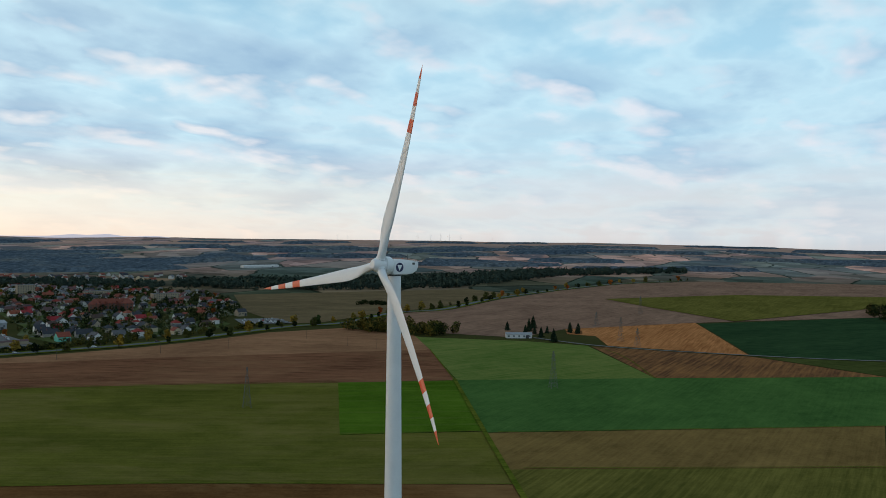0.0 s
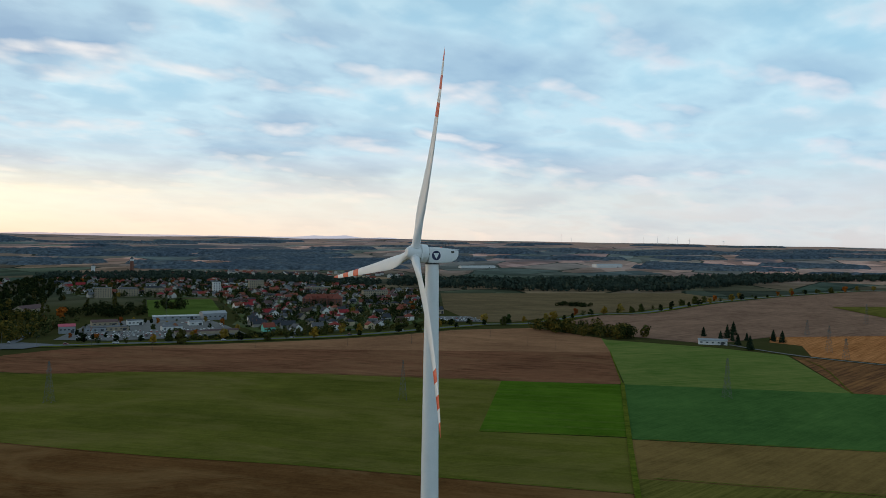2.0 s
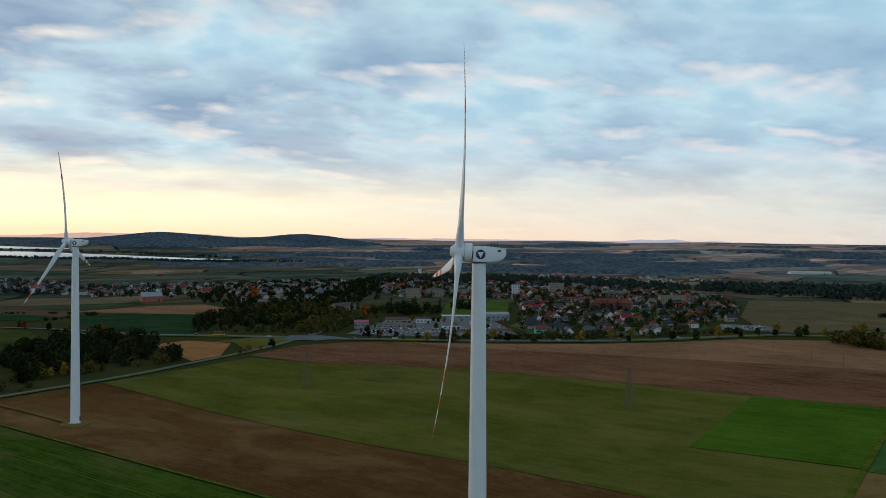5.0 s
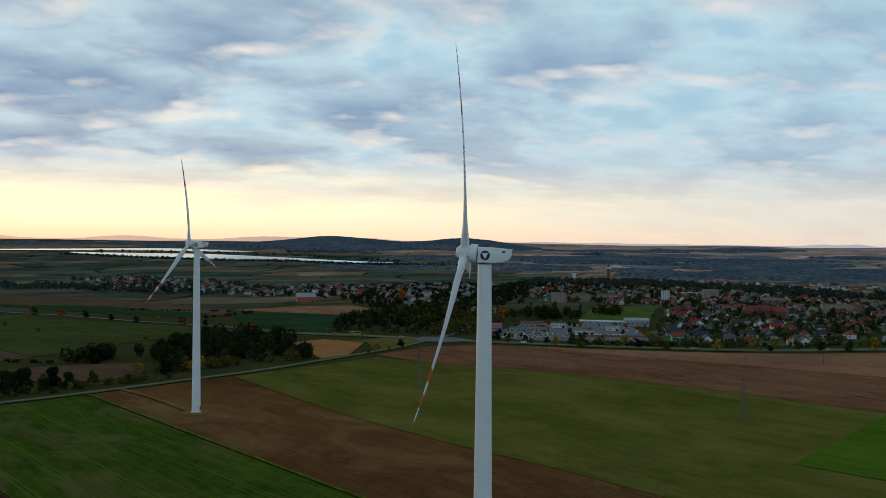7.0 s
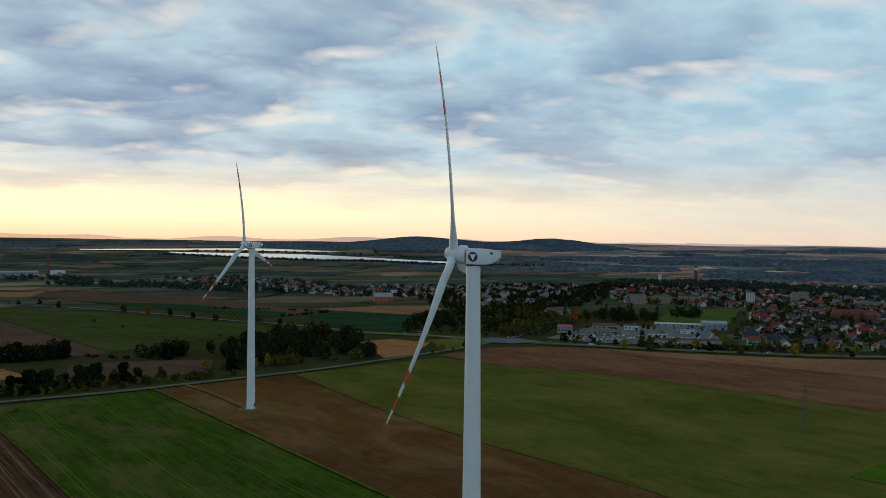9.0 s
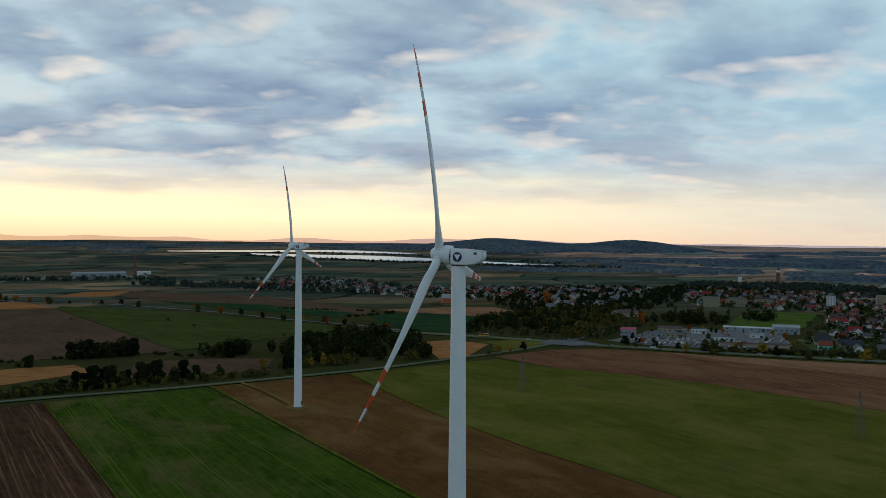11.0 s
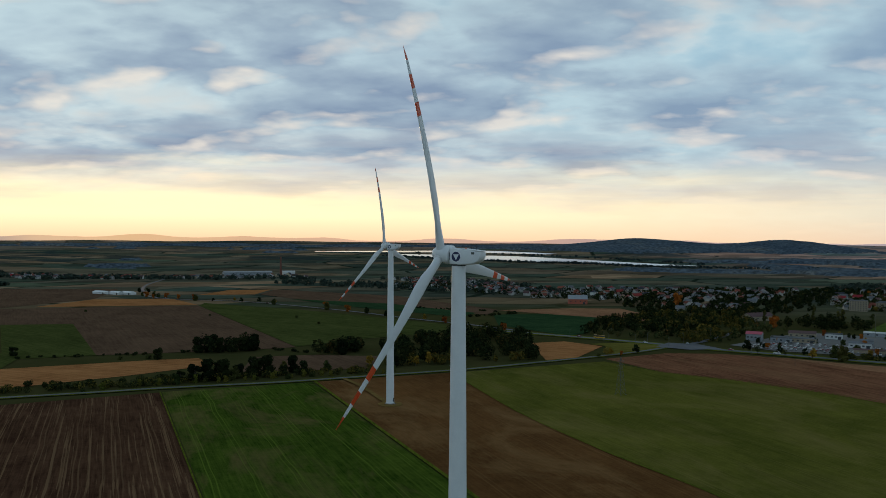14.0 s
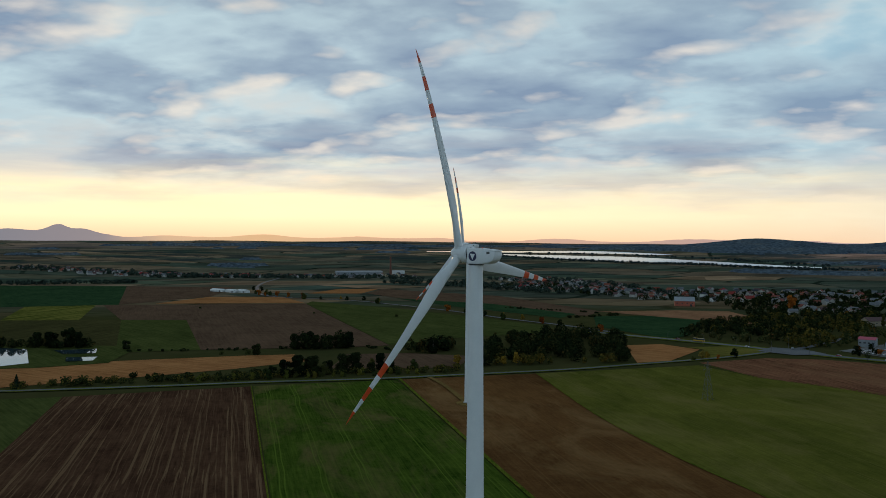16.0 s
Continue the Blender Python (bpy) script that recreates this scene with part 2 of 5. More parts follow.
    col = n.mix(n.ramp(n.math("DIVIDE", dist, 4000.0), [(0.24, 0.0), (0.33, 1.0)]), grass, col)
    n.put(b.inputs["Base Color"], col)
    n.put(b.inputs["Specular IOR Level"], 0.0)
    return m


def leaf_material(name, tones):
    m, n, b = material(name, 0.75)
    isl = n.add("ShaderNodeNewGeometry").outputs["Random Per Island"]
    obr = n.add("ShaderNodeObjectInfo").outputs["Random"]
    k = n.ramp(obr, [(i / max(1, len(tones) - 1), t) for i, t in enumerate(tones)])
    col = n.mix(1.0, k, n.ramp(isl, [(0.0, 0.55), (1.0, 1.45)]), "MULTIPLY")
    n.put(b.inputs["Base Color"], col)
    n.put(b.inputs["Specular IOR Level"], 0.0)
    return m


def wood_mass_material(name, stops, vary=0.22):
    """Leaves of whole woods: tone by clump."""
    m, n, b = material(name, 0.8)
    pos = n.add("ShaderNodeNewGeometry")
    f = n.noise(n.vec("MULTIPLY", pos.outputs["Position"], (1, 1, 0.3)), 0.055, 2, 0.5)
    f = n.math("ADD", n.math("MULTIPLY", f, 0.75), n.math("MULTIPLY", pos.outputs["Random Per Island"], 0.25))
    col = n.mix(1.0, n.ramp(f, stops), n.ramp(pos.outputs["Random Per Island"], [(0.0, 1 - vary), (1.0, 1 + vary)]), "MULTIPLY")
    n.put(b.inputs["Base Color"], col)
    n.put(b.inputs["Specular IOR Level"], 0.0)
    return m


def water_material():
    m, n, b = material("water", 0.08)
    pos = n.add("ShaderNodeNewGeometry").outputs["Position"]
    n.put(b.inputs["Base Color"], (0.03, 0.05, 0.06))
    n.put(b.inputs["IOR"], 1.33)
    n.put(b.inputs["Specular IOR Level"], 0.5)
    n.put(b.inputs["Roughness"], n.math("MULTIPLY_ADD", n.noise(pos, 0.01, 3), 0.05, 0.01))
    return m


SOIL_D = field_material("soil_dark", (0.105, 0.052, 0.034), (0.165, 0.084, 0.054), 14, 2.6, 0.3, 0, 0.02, (0.19, 0.115, 0.07), k=1.0, blotch=0.4)
SOIL_F3 = field_material("soil_harrowed", (0.10, 0.052, 0.026), (0.165, 0.088, 0.044), 13, 2.2, 0.09, 0.15, 0.015, (0.24, 0.15, 0.08), k=0.74, blotch=0.55)
SOIL_STRIPE = field_material("soil_ploughed", (0.085, 0.045, 0.031), (0.150, 0.086, 0.057), 15.3, 2.0, 0.2, 0.4, 0.03, (0.27, 0.175, 0.11), k=0.5, furrow=0.65)
SOIL_L = field_material("soil_light", (0.142, 0.078, 0.050), (0.20, 0.114, 0.072), 14, 3.0, 0.12, k=1.22)
SOIL_BIG = field_material("soil_pinkish", (0.15, 0.095, 0.072), (0.21, 0.135, 0.10), 70, 4.0, 0.2, k=1.05)
SOIL_RED = field_material("soil_reddish", (0.13, 0.07, 0.045), (0.22, 0.115, 0.06), 75, 4.0, 0.3, k=0.85)
SOIL_BR = field_material("soil_grey_brown", (0.125, 0.082, 0.058), (0.165, 0.108, 0.076), 20, 4.0, 0.15, k=0.64)
SOIL_TAN = field_material("soil_weedy", (0.13, 0.10, 0.062), (0.18, 0.135, 0.085), 20, 4.0, 0.15, k=0.78)
STUBBLE = field_material("stubble", (0.34, 0.15, 0.075), (0.46, 0.22, 0.115), 80, 3.0, 0.3, 0.25, 0.02, (0.2, 0.11, 0.05), k=0.78)
STUBBLE_W = field_material("stubble_pale", (0.36, 0.172, 0.088), (0.45, 0.232, 0.122), 60, 3.0, 0.25, k=0.66)
OLIVE = field_material("meadow_olive", (0.066, 0.072, 0.020), (0.112, 0.105, 0.033), 14, 3.0, 0.09, 0.3, 0.014, (0.14, 0.112, 0.05), k=0.94, blotch=0.5)
OLIVE_LOW = field_material("meadow_brownish", (0.075, 0.072, 0.024), (0.115, 0.10, 0.036), 74, 3.0, 0.2, k=1.05)
WEEDS = field_material("weedy_olive", (0.066, 0.062, 0.030), (0.10, 0.09, 0.042), -12, 4.0, 0.2, k=0.55)
FALLOW = field_material("fallow_weeds", (0.115, 0.078, 0.036), (0.165, 0.112, 0.052), 74, 3.0, 0.1, k=1.05)
GREEN_HOT = field_material("young_crop", (0.052, 0.098, 0.017), (0.080, 0.128, 0.026), 18, 3.0, 0.12, 0.2, k=0.84)
GREEN_STRIPE = field_material("striped_crop", (0.036, 0.068, 0.015), (0.088, 0.122, 0.030), 14.8, 1.8, 0.18, 0.7, 0.03, (0.12, 0.165, 0.04), k=0.6, blotch=0.8, bare_tone=(0.17, 0.13, 0.065), furrow=0.25)
GREEN_TEAL = field_material("dense_crop", (0.038, 0.078, 0.027), (0.060, 0.104, 0.036), 74, 3.0, 0.08, k=1.05)
GREEN_DK = field_material("dark_crop", (0.030, 0.062, 0.032), (0.048, 0.084, 0.040), 40, 3.0, 0.2, k=0.62)
GREEN_MID = field_material("mixed_crop", (0.055, 0.092, 0.026), (0.095, 0.102, 0.04), 50, 4.0, 0.2, 0, 0.012, k=1.35)
GREEN_M = field_material("pasture", (0.062, 0.076, 0.028), (0.092, 0.102, 0.040), 40, 3.0, 0.2, k=0.66)
YELLOW = field_material("mown_crop", (0.12, 0.14, 0.04), (0.24, 0.22, 0.075), -12, 7.0, 0.6, k=0.5)
GRASS = field_material("verge_grass", (0.05, 0.075, 0.016), (0.11, 0.115, 0.03), 0, 2.0, 0.2, 0, 0.08, k=0.95)
GARDEN = field_material("garden_ground", (0.045, 0.062, 0.026), (0.085, 0.098, 0.045), 33, 6.0, 0.1, 0, 0.05, (0.15, 0.14, 0.12), k=1.0, blotch=0.6)
LAWN = field_material("playing_turf", (0.07, 0.10, 0.03), (0.095, 0.125, 0.042), 45, 6.0, 0.15)
LAND = open_land_material()
WATER = water_material()
ASPHALT = surface("asphalt", (0.085, 0.09, 0.10), (0.135, 0.14, 0.15), 0.05, 0.85)
ASPHALT.node_tree.nodes["Principled BSDF"].inputs["Specular IOR Level"].default_value = 0.12
GRAVEL = surface("gravel", (0.085, 0.082, 0.078), (0.145, 0.138, 0.13), 0.08, 0.9)
PAINT = surface("white_turbine_paint", (0.72, 0.74, 0.76), (0.80, 0.81, 0.82), 0.25, 0.42, bump=0.02)
RED = surface("signal_red_paint", (0.62, 0.06, 0.012), (0.72, 0.09, 0.02), 0.4, 0.42, bump=0.02)
NAVY = surface("navy_paint", (0.012, 0.016, 0.07), (0.02, 0.024, 0.09), 0.5, 0.45, bump=0.02)
DARK = surface("dark_metal", (0.03, 0.03, 0.035), (0.06, 0.06, 0.065), 1.0, 0.55, 0.3)
STEEL = surface("galvanised_steel", (0.08, 0.085, 0.08), (0.13, 0.135, 0.13), 0.8, 0.6, 0.3)
CONCRETE = surface("concrete", (0.30, 0.29, 0.275), (0.42, 0.41, 0.39), 0.3, 0.85)

# ---- mesh helpers ----


class Geo:
    """Collects vertices and faces for one mesh."""

    def __init__(self):
        self.v, self.f = [], []

    def add(self, verts, faces):
        k = len(self.v)
        self.v += [tuple(p) for p in verts]
        self.f += [tuple(i + k for i in q) for q in faces]
        return self

    def box(self, c, s, turn=0.0, taper=1.0):
        x, y, z = (a / 2 for a in s)
        a, b = math.cos(radians(turn)), math.sin(radians(turn))
        pts = []
        for dz, k in ((-z, 1.0), (z, taper)):
            for dx, dy in ((-x, -y), (x, -y), (x, y), (-x, y)):
                dx, dy = dx * k, dy * k
                pts.append((c[0] + dx * a - dy * b, c[1] + dx * b + dy * a, c[2] + dz))
        return self.add(pts, [(3, 2, 1, 0), (4, 5, 6, 7), (0, 1, 5, 4), (1, 2, 6, 5), (2, 3, 7, 6), (3, 0, 4, 7)])

    def rings(self, rows, close=True):
        """Joins rings of equally many points."""
        m = len(rows[0])
        pts = [p for r in rows for p in r]
        faces = [(i * m + j, i * m + (j + 1) % m, (i + 1) * m + (j + 1) % m, (i + 1) * m + j) for i in range(len(rows) - 1) for j in range(m)]
        if close:
            faces += [tuple(reversed(range(m))), tuple(range((len(rows) - 1) * m, len(rows) * m))]
        return self.add(pts, faces)

    def tube(self, a, b, r1, r2=None, n=8):
        a, b = Vector(a), Vector(b)
        r2 = r1 if r2 is None else r2
        q = (b - a).to_track_quat("Z", "Y")
        ring = lambda c, r: [c + q @ Vector((r * math.cos(i * math.tau / n), r * math.sin(i * math.tau / n), 0)) for i in range(n)]
        return self.rings([ring(a, r1), ring(b, r2)])

    def lathe(self, profile, n=24, c=(0, 0, 0)):
        return self.rings([[(c[0] + r * math.cos(i * math.tau / n), c[1] + r * math.sin(i * math.tau / n), c[2] + z) for i in range(n)] for r, z in profile])

    def mesh(self, name, mat, smooth=False):
        me = bpy.data.meshes.new(name)
        me.from_pydata(self.v, [], self.f)
        me.materials.append(mat)
        if smooth:
            me.polygons.foreach_set("use_smooth", [True] * len(me.polygons))
            me.set_sharp_from_angle(angle=radians(40))
        me.update()
        return me

    def part(self, name, mat, parent=None, label="", smooth=False):
        ob = new(name, self.mesh(name, mat, smooth))
        ob.parent = parent
        return tagged(ob, label)


def empty(name, m=None):
    ob = new(name)
    ob.empty_display_size = 0.5
    if m is not None:
        ob.matrix_basis = m
    return ob


def land_height(x, y):
    """The country is flat near by and climbs gently to the rim of hills."""
    r = math.hypot(x, y)
    if r < 2000:
        return 0.0
    far = r + 1.276e-3 * (r - 2000) ** 2
    yaw = math.degrees(math.atan2(-x, y))
    rim = float(np.interp(yaw, RIM_YAW, RIM_Z))
    rim += 9.0 * noise.noise((x * 0.0018, y * 0.0018, 3.0)) + 2.0 * noise.noise((x * 0.006, y * 0.006, 8.0))
    k = min(1.0, max(0.0, (r - 4150) / 650))
    hills = 0.0
    for hx, hy, hz, hw in HILLS:
        hills += hz * math.exp(-((x - hx) ** 2 + (y - hy) ** 2) / (2 * hw * hw))
    return 100 * (1 - r / far) * min(1.0, rim / 70) + max(0.0, rim - 70) * k * k * (3 - 2 * k) + hills


HILLS = ((1330, 3700, 48, 200), (1935, 3420, 42, 180), (900, 3950, 12, 260), (1650, 3570, 12, 220))
RIM_YAW = [-180, -120, -104, -90, -77, -63, -50, -40, -33, -10, 0, 8, 16, 21, 36, 60, 180]
RIM_Z = [60, 45, 42, 62, 72, 80, 82, 88, 90, 92, 94, 97, 97, 95, 92, 90, 60]

# ---- ground ----


MOUNTAINS = ((20, 24, 2.2), (14.2, 30, 1.6), (10, 12, 2.4), (7, 18, 1.6), (2.5, 20, 1.5), (29.8, 54, 1.5), (26.8, 58, 0.55), (27.6, 20, 0.8), (25.5, 44, 0.6), (24.3, 24, 0.8), (-6.5, 18, 1.6), (-15.3, 19, 1.6), (-19.5, 18, 1.4), (-22.5, 10, 1.2), (-52.7, 11, 0.7), (-54.6, 12, 0.7), (-57.6, 9, 0.8))


def backdrop_mountains():
    """Hazy mountain chain behind the rim of the plain, glowing by itself."""
    m, n, b = material("mountain_haze_glow", 1.0)
    pos = n.add("ShaderNodeNewGeometry").outputs["Position"]
    x = n.add("ShaderNodeSeparateXYZ", {0: pos}).outputs[0]
    # Haze and sunset light are put into this tone and emitted
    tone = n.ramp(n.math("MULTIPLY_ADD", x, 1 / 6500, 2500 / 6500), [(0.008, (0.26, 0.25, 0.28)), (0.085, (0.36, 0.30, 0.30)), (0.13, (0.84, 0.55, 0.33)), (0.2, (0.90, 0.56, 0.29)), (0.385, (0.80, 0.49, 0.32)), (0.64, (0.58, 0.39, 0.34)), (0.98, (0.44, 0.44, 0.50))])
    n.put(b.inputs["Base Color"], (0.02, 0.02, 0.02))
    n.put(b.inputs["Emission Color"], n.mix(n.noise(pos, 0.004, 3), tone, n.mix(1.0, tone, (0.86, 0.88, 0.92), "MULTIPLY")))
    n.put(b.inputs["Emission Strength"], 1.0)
    low, high = [], []
    for i in range(401):
        yaw = 44 - i * 0.28
        h = 97 - max(0, -yaw - 25) * 0.3 - max(0, -yaw - 36) * 0.3 - max(0, -yaw - 57) * 3.0 + sum(k * math.exp(-((yaw - c) / w) ** 2 / 2) for c, k, w in MOUNTAINS)
        h += 5 * noise.noise((yaw * 0.5, 1.0, 0.0)) + 2 * noise.noise((yaw * 2.2, 5.0, 0.0))
        dx, dy = -math.sin(radians(yaw)), math.cos(radians(yaw))
        low.append((dx * 4745, dy * 4745, 0.0))
        high.append((dx * 4760, dy * 4760, h))
    g = Geo()
    k = len(low)
    g.add(low + high, [(i, i + 1, k + i + 1, k + i) for i in range(k - 1)])
    tagged(g.part("backdrop_mountains", m, smooth=True), "hazy mountain chain with its evening light painted in", "mountains", kind="structure")


def build_ground():
    rings = [0, 60, 150, 300, 500, 800, 1200, 1600, 2000] + [2000 + 90 * i for i in range(1, 32)] + [4830, 4870]
    m = 360
    rows = []
    for r in rings[1:]:
        row = []
        for i in range(m):
            a = i * math.tau / m
            x, y = r * math.cos(a), r * math.sin(a)
            z = land_height(x, y)
            if r >= 4870:
                z -= 60
            row.append((x, y, z))
        rows.append(row)
    g = Geo()
    g.rings(rows, close=False)
    g.add([(0, 0, 0)] + rows[0], [(0, i + 1, (i + 1) % m + 1) for i in range(m)])
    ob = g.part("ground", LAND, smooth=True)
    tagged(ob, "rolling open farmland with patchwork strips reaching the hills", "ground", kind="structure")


build_ground()
backdrop_mountains()


def sheet(name, pts, mat, label, z=0.06, category="field", step=None):
    """A flat polygon of land laid on the ground."""
    bm = bmesh.new()
    vs = [bm.verts.new((x, y, land_height(x, y) + z)) for x, y in pts]
    f = bm.faces.new(vs)
    f.normal_update()
    if f.normal.z < 0:
        f.normal_flip()
    bmesh.ops.triangulate(bm, faces=bm.faces[:])
    me = bpy.data.meshes.new(name)
    bm.to_mesh(me)
    bm.free()
    me.materials.append(mat)
    return tagged(new(name, me), label, category, kind="structure")


def smooth_line(pts, n=6):
    out = []
    P = [pts[0]] + list(pts) + [pts[-1]]
    for i in range(1, len(P) - 2):
        a, b, c, d = (Vector(P[j]) for j in (i - 1, i, i + 1, i + 2))
        for k in range(n):
            t = k / n
            out.append(0.5 * ((2 * b) + (c - a) * t + (2 * a - 5 * b + 4 * c - d) * t * t + (3 * b - a - 3 * c + d) * t ** 3))
    out.append(Vector(pts[-1]))
    return out


def ribbon(name, pts, width, mat, label, z=0.12, category="road", rise=0.0):
    line = smooth_line(pts)
    g = Geo()
    left, right = [], []
    for i, p in enumerate(line):
        d = (line[min(i + 1, len(line) - 1)] - line[max(i - 1, 0)]).normalized()
        s = Vector((-d.y, d.x)) * width / 2
        for k, lst in ((1, left), (-1, right)):
            q = p + s * k
            lst.append((q.x, q.y, land_height(q.x, q.y) + z))
    m = len(line)
    g.add(left + right, [(m + i, m + i + 1, i + 1, i) for i in range(m - 1)])
    return tagged(g.part(name, mat), label, category, kind="structure")


FIELDS = [
    ("field_ploughed", [(-253, 326), (-146, 371), (-24, -67), (-137, -104)], SOIL_STRIPE, "dark brown ploughed field with pale furrow lines"),
    ("field_margin", [(-450, 265), (-253, 326), (-137, -104), (-450, -190)], GREEN_M, "grassy green field beside the ploughed land"),
    ("field_striped", [(-145, 372), (-50, 404), (66, -37), (-23, -67)], GREEN_STRIPE, "green crop field with brownish tractor stripes"),
    ("field_harrowed", [(-49, 405), (51, 438), (72, 290), (95, 193), (115, 131), (135, 50), (150, -10), (67, -37)], SOIL_F3, "bare brown harrowed field round the wind turbine"),
    ("field_meadow", [(51, 438), (185, 488), (212, 428), (249, 388), (288, 330), (318, 262), (360, 145), (214, 91), (240, 21), (150, -9), (135, 50), (115, 131), (95, 193), (72, 290)], OLIVE, "wide olive green meadow with faint tracks"),
    ("field_tilled", [(190, 503), (255, 534), (300, 528), (345, 498), (371, 430), (434, 324), (496, 212), (544, 125), (391, 69), (360, 145), (318, 262), (288, 330), (249, 388), (212, 428)], SOIL_D, "dark brown tilled field below the town"),
    ("field_sandy", [(345, 499), (385, 456), (440, 412), (490, 376), (550, 346), (625, 320), (690, 258), (642, 165), (544, 125), (496, 212), (434, 324), (371, 430)], SOIL_L, "light brown bare field along the main road"),
    ("field_bright", [(360, 145), (390, 69), (241, 22), (214, 91)], GREEN_HOT, "bright green rectangular crop field"),
    ("field_mottled", [(642, 165), (631, 156), (629, 51), (610, -11), (435, -71), (391, 67), (544, 125)], GREEN_MID, "green field mottled with brown soil"),
    ("field_dense", [(391, 70), (438, -70), (489, -237), (309, -191), (238, 19)], GREEN_TEAL, "dense dark green crop field"),
    ("field_fallow", [(237, 19), (309, -190), (217, -167), (170, -3)], FALLOW, "brownish fallow field with faint rows"),
    ("field_lower", [(171, -3), (217, -167), (120, -420), (-160, -420), (-160, -108), (143, -10)], OLIVE_LOW, "olive brown grass field"),
    ("field_russet", [(606, -15), (575, -153), (489, -237), (438, -70)], SOIL_RED, "reddish brown bare field with streaks"),
    ("field_stubble", [(748, 21), (862, -124), (584, -152), (615, -30), (690, -15), (700, 15)], STUBBLE, "orange brown stubble field"),
    ("field_emerald", [(850, -127), (1012, -372), (800, -430), (578, -262), (584, -154)], GREEN_DK, "dark green field beside the stubble"),
    ("field_wedge", [(576, -156), (576, -262), (491, -238)], GREEN_M, "green wedge of grass beside a track"),
    ("field_great", [(670, 140), (740, 255), (879, 243), (952, 194), (1170, 158), (1415, 86), (1684, -27), (1850, -200), (1847, -588), (1012, -372), (862, -124), (748, 21), (655, 60)], SOIL_BIG, "broad pinkish brown bare field"),
    ("field_drab", [(844, 452), (1120, 608), (1402, 259), (1290, 155), (960, 226), (890, 268), (730, 305), (716, 345)], SOIL_TAN, "grey brown bare field beyond the town"),
    ("field_ochre", [(-480, 395), (-351, 434), (-286, 481), (-186, 522), (-149, 531), (-130, 491), (-183, 442), (-249, 394), (-308, 356), (-480, 300)], STUBBLE_W, "pale orange stubble field behind the roadside hedge"),
    ("field_mown", [(-649, 1044), (-550, 1053), (-471, 824), (-560, 810)], YELLOW, "yellow green field with mown lines"),
    ("field_leafy", [(-1100, 1560), (-711, 1571), (-522, 1067), (-700, 990), (-1100, 930)], GREEN_DK, "dark green leafy crop field"),
    ("field_patch", [(-421, 829), (-343, 835), (-238, 556), (-305, 532)], GREEN_M, "dull green strip of pasture"),
    ("field_brown", [(-343, 835), (-447, 1074), (-250, 1116), (-73, 600), (-110, 585), (-238, 556)], SOIL_BR, "plain grey brown bare field"),
    ("field_soil", [(-421, 829), (-343, 835), (-447, 1074), (-540, 1054)], SOIL_BR, "brown bare soil strip"),
    ("field_drabwest", [(-471, 824), (-421, 829), (-305, 532), (-470, 530), (-600, 800)], WEEDS, "olive brown weedy field"),
    ("field_sand", [(-476, 1094), (-442, 1256), (-318, 1269), (-252, 1128)], STUBBLE_W, "narrow pale stubble strip"),
    ("field_umber", [(-711, 1571), (-480, 1560), (-442, 1270), (-522, 1067)], SOIL_BR, "brown field beyond the stubble strip"),
    ("field_pasture", [(-248, 1166), (-104, 1041), (18, 894), (90, 803), (81, 719), (-15, 659), (-73, 602), (-248, 1116)], GREEN_M, "dull green pasture beside the tree lined road"),
    ("field_tan", [(-292, 1367), (-257, 1520), (-178, 1529), (-194, 1378)], STUBBLE_W, "small pale orange stubble field"),
    ("field_golden", [(150, 615), (187, 626), (213, 586), (169, 512), (138, 497)], STUBBLE_W, "small golden stubble field by the junction"),
    ("field_loam", [(187, 1007), (305, 1037), (374, 1024), (379, 910), (342, 833), (301, 880), (244, 940)], SOIL_L, "brown field below the red roofed barn"),
    ("field_deep", [(168, 933), (244, 940), (301, 878), (234, 703), (204, 675), (150, 790)], GREEN_DK, "dark green field above the wood"),
    ("field_dusk", [(-170, 1530), (60, 1330), (190, 1010), (160, 935), (30, 1010), (-185, 1380)], SOIL_BR, "brown strips behind the avenue"),
    ("field_clover", [(-120, 1250), (40, 1140), (150, 960), (120, 900), (-20, 1080)], GREEN_DK, "dark green clover strip"),
]
for i, (name, pts, mat, label) in enumerate(FIELDS):
    sheet(name, pts, mat, label, 0.06 + 0.012 * i)
sheet("field_faded", [(1218, -3), (1390, -223), (1417, -477), (1180, -416), (890, -172), (1070, -74)], OLIVE_LOW, "olive strip of weeds across the bare field", 0.75)
ribbon("path_grass", [(395, 70), (270, 30), (150, -9), (-100, -92)], 2.6, GRASS, "overgrown grass path between the fields", 0.6, "path")

for pts in ([(214, 91), (241, 22)], [(150, -10), (135, 50), (115, 131), (95, 193), (72, 290), (51, 438)], [(544, 125), (391, 69)], [(360, 145), (318, 262), (288, 330), (249, 388), (212, 428), (190, 490)], [(642, 165), (610, -11), (435, -71)], [(-24, -67), (-146, 371)], [(308, -190), (240, 13)], [(217, -167), (174, -9)]):
    ribbon("path_margin", pts, 0.8, GRASS, "thin grassy margin between two fields", 0.58, "margin")
ribbon("path_edge", [(67.5, -37), (9, 184), (-48, 404)], 2.0, GRASS, "bright green grown edge of the crop field", 0.57, "margin")
ROAD = [(-480, 300), (-301, 341), (-201, 368), (-147, 385), (-75, 402), (-28, 418), (13, 433), (57, 449), (93, 465), (122, 481), (173, 508), (230, 541), (268, 570)]
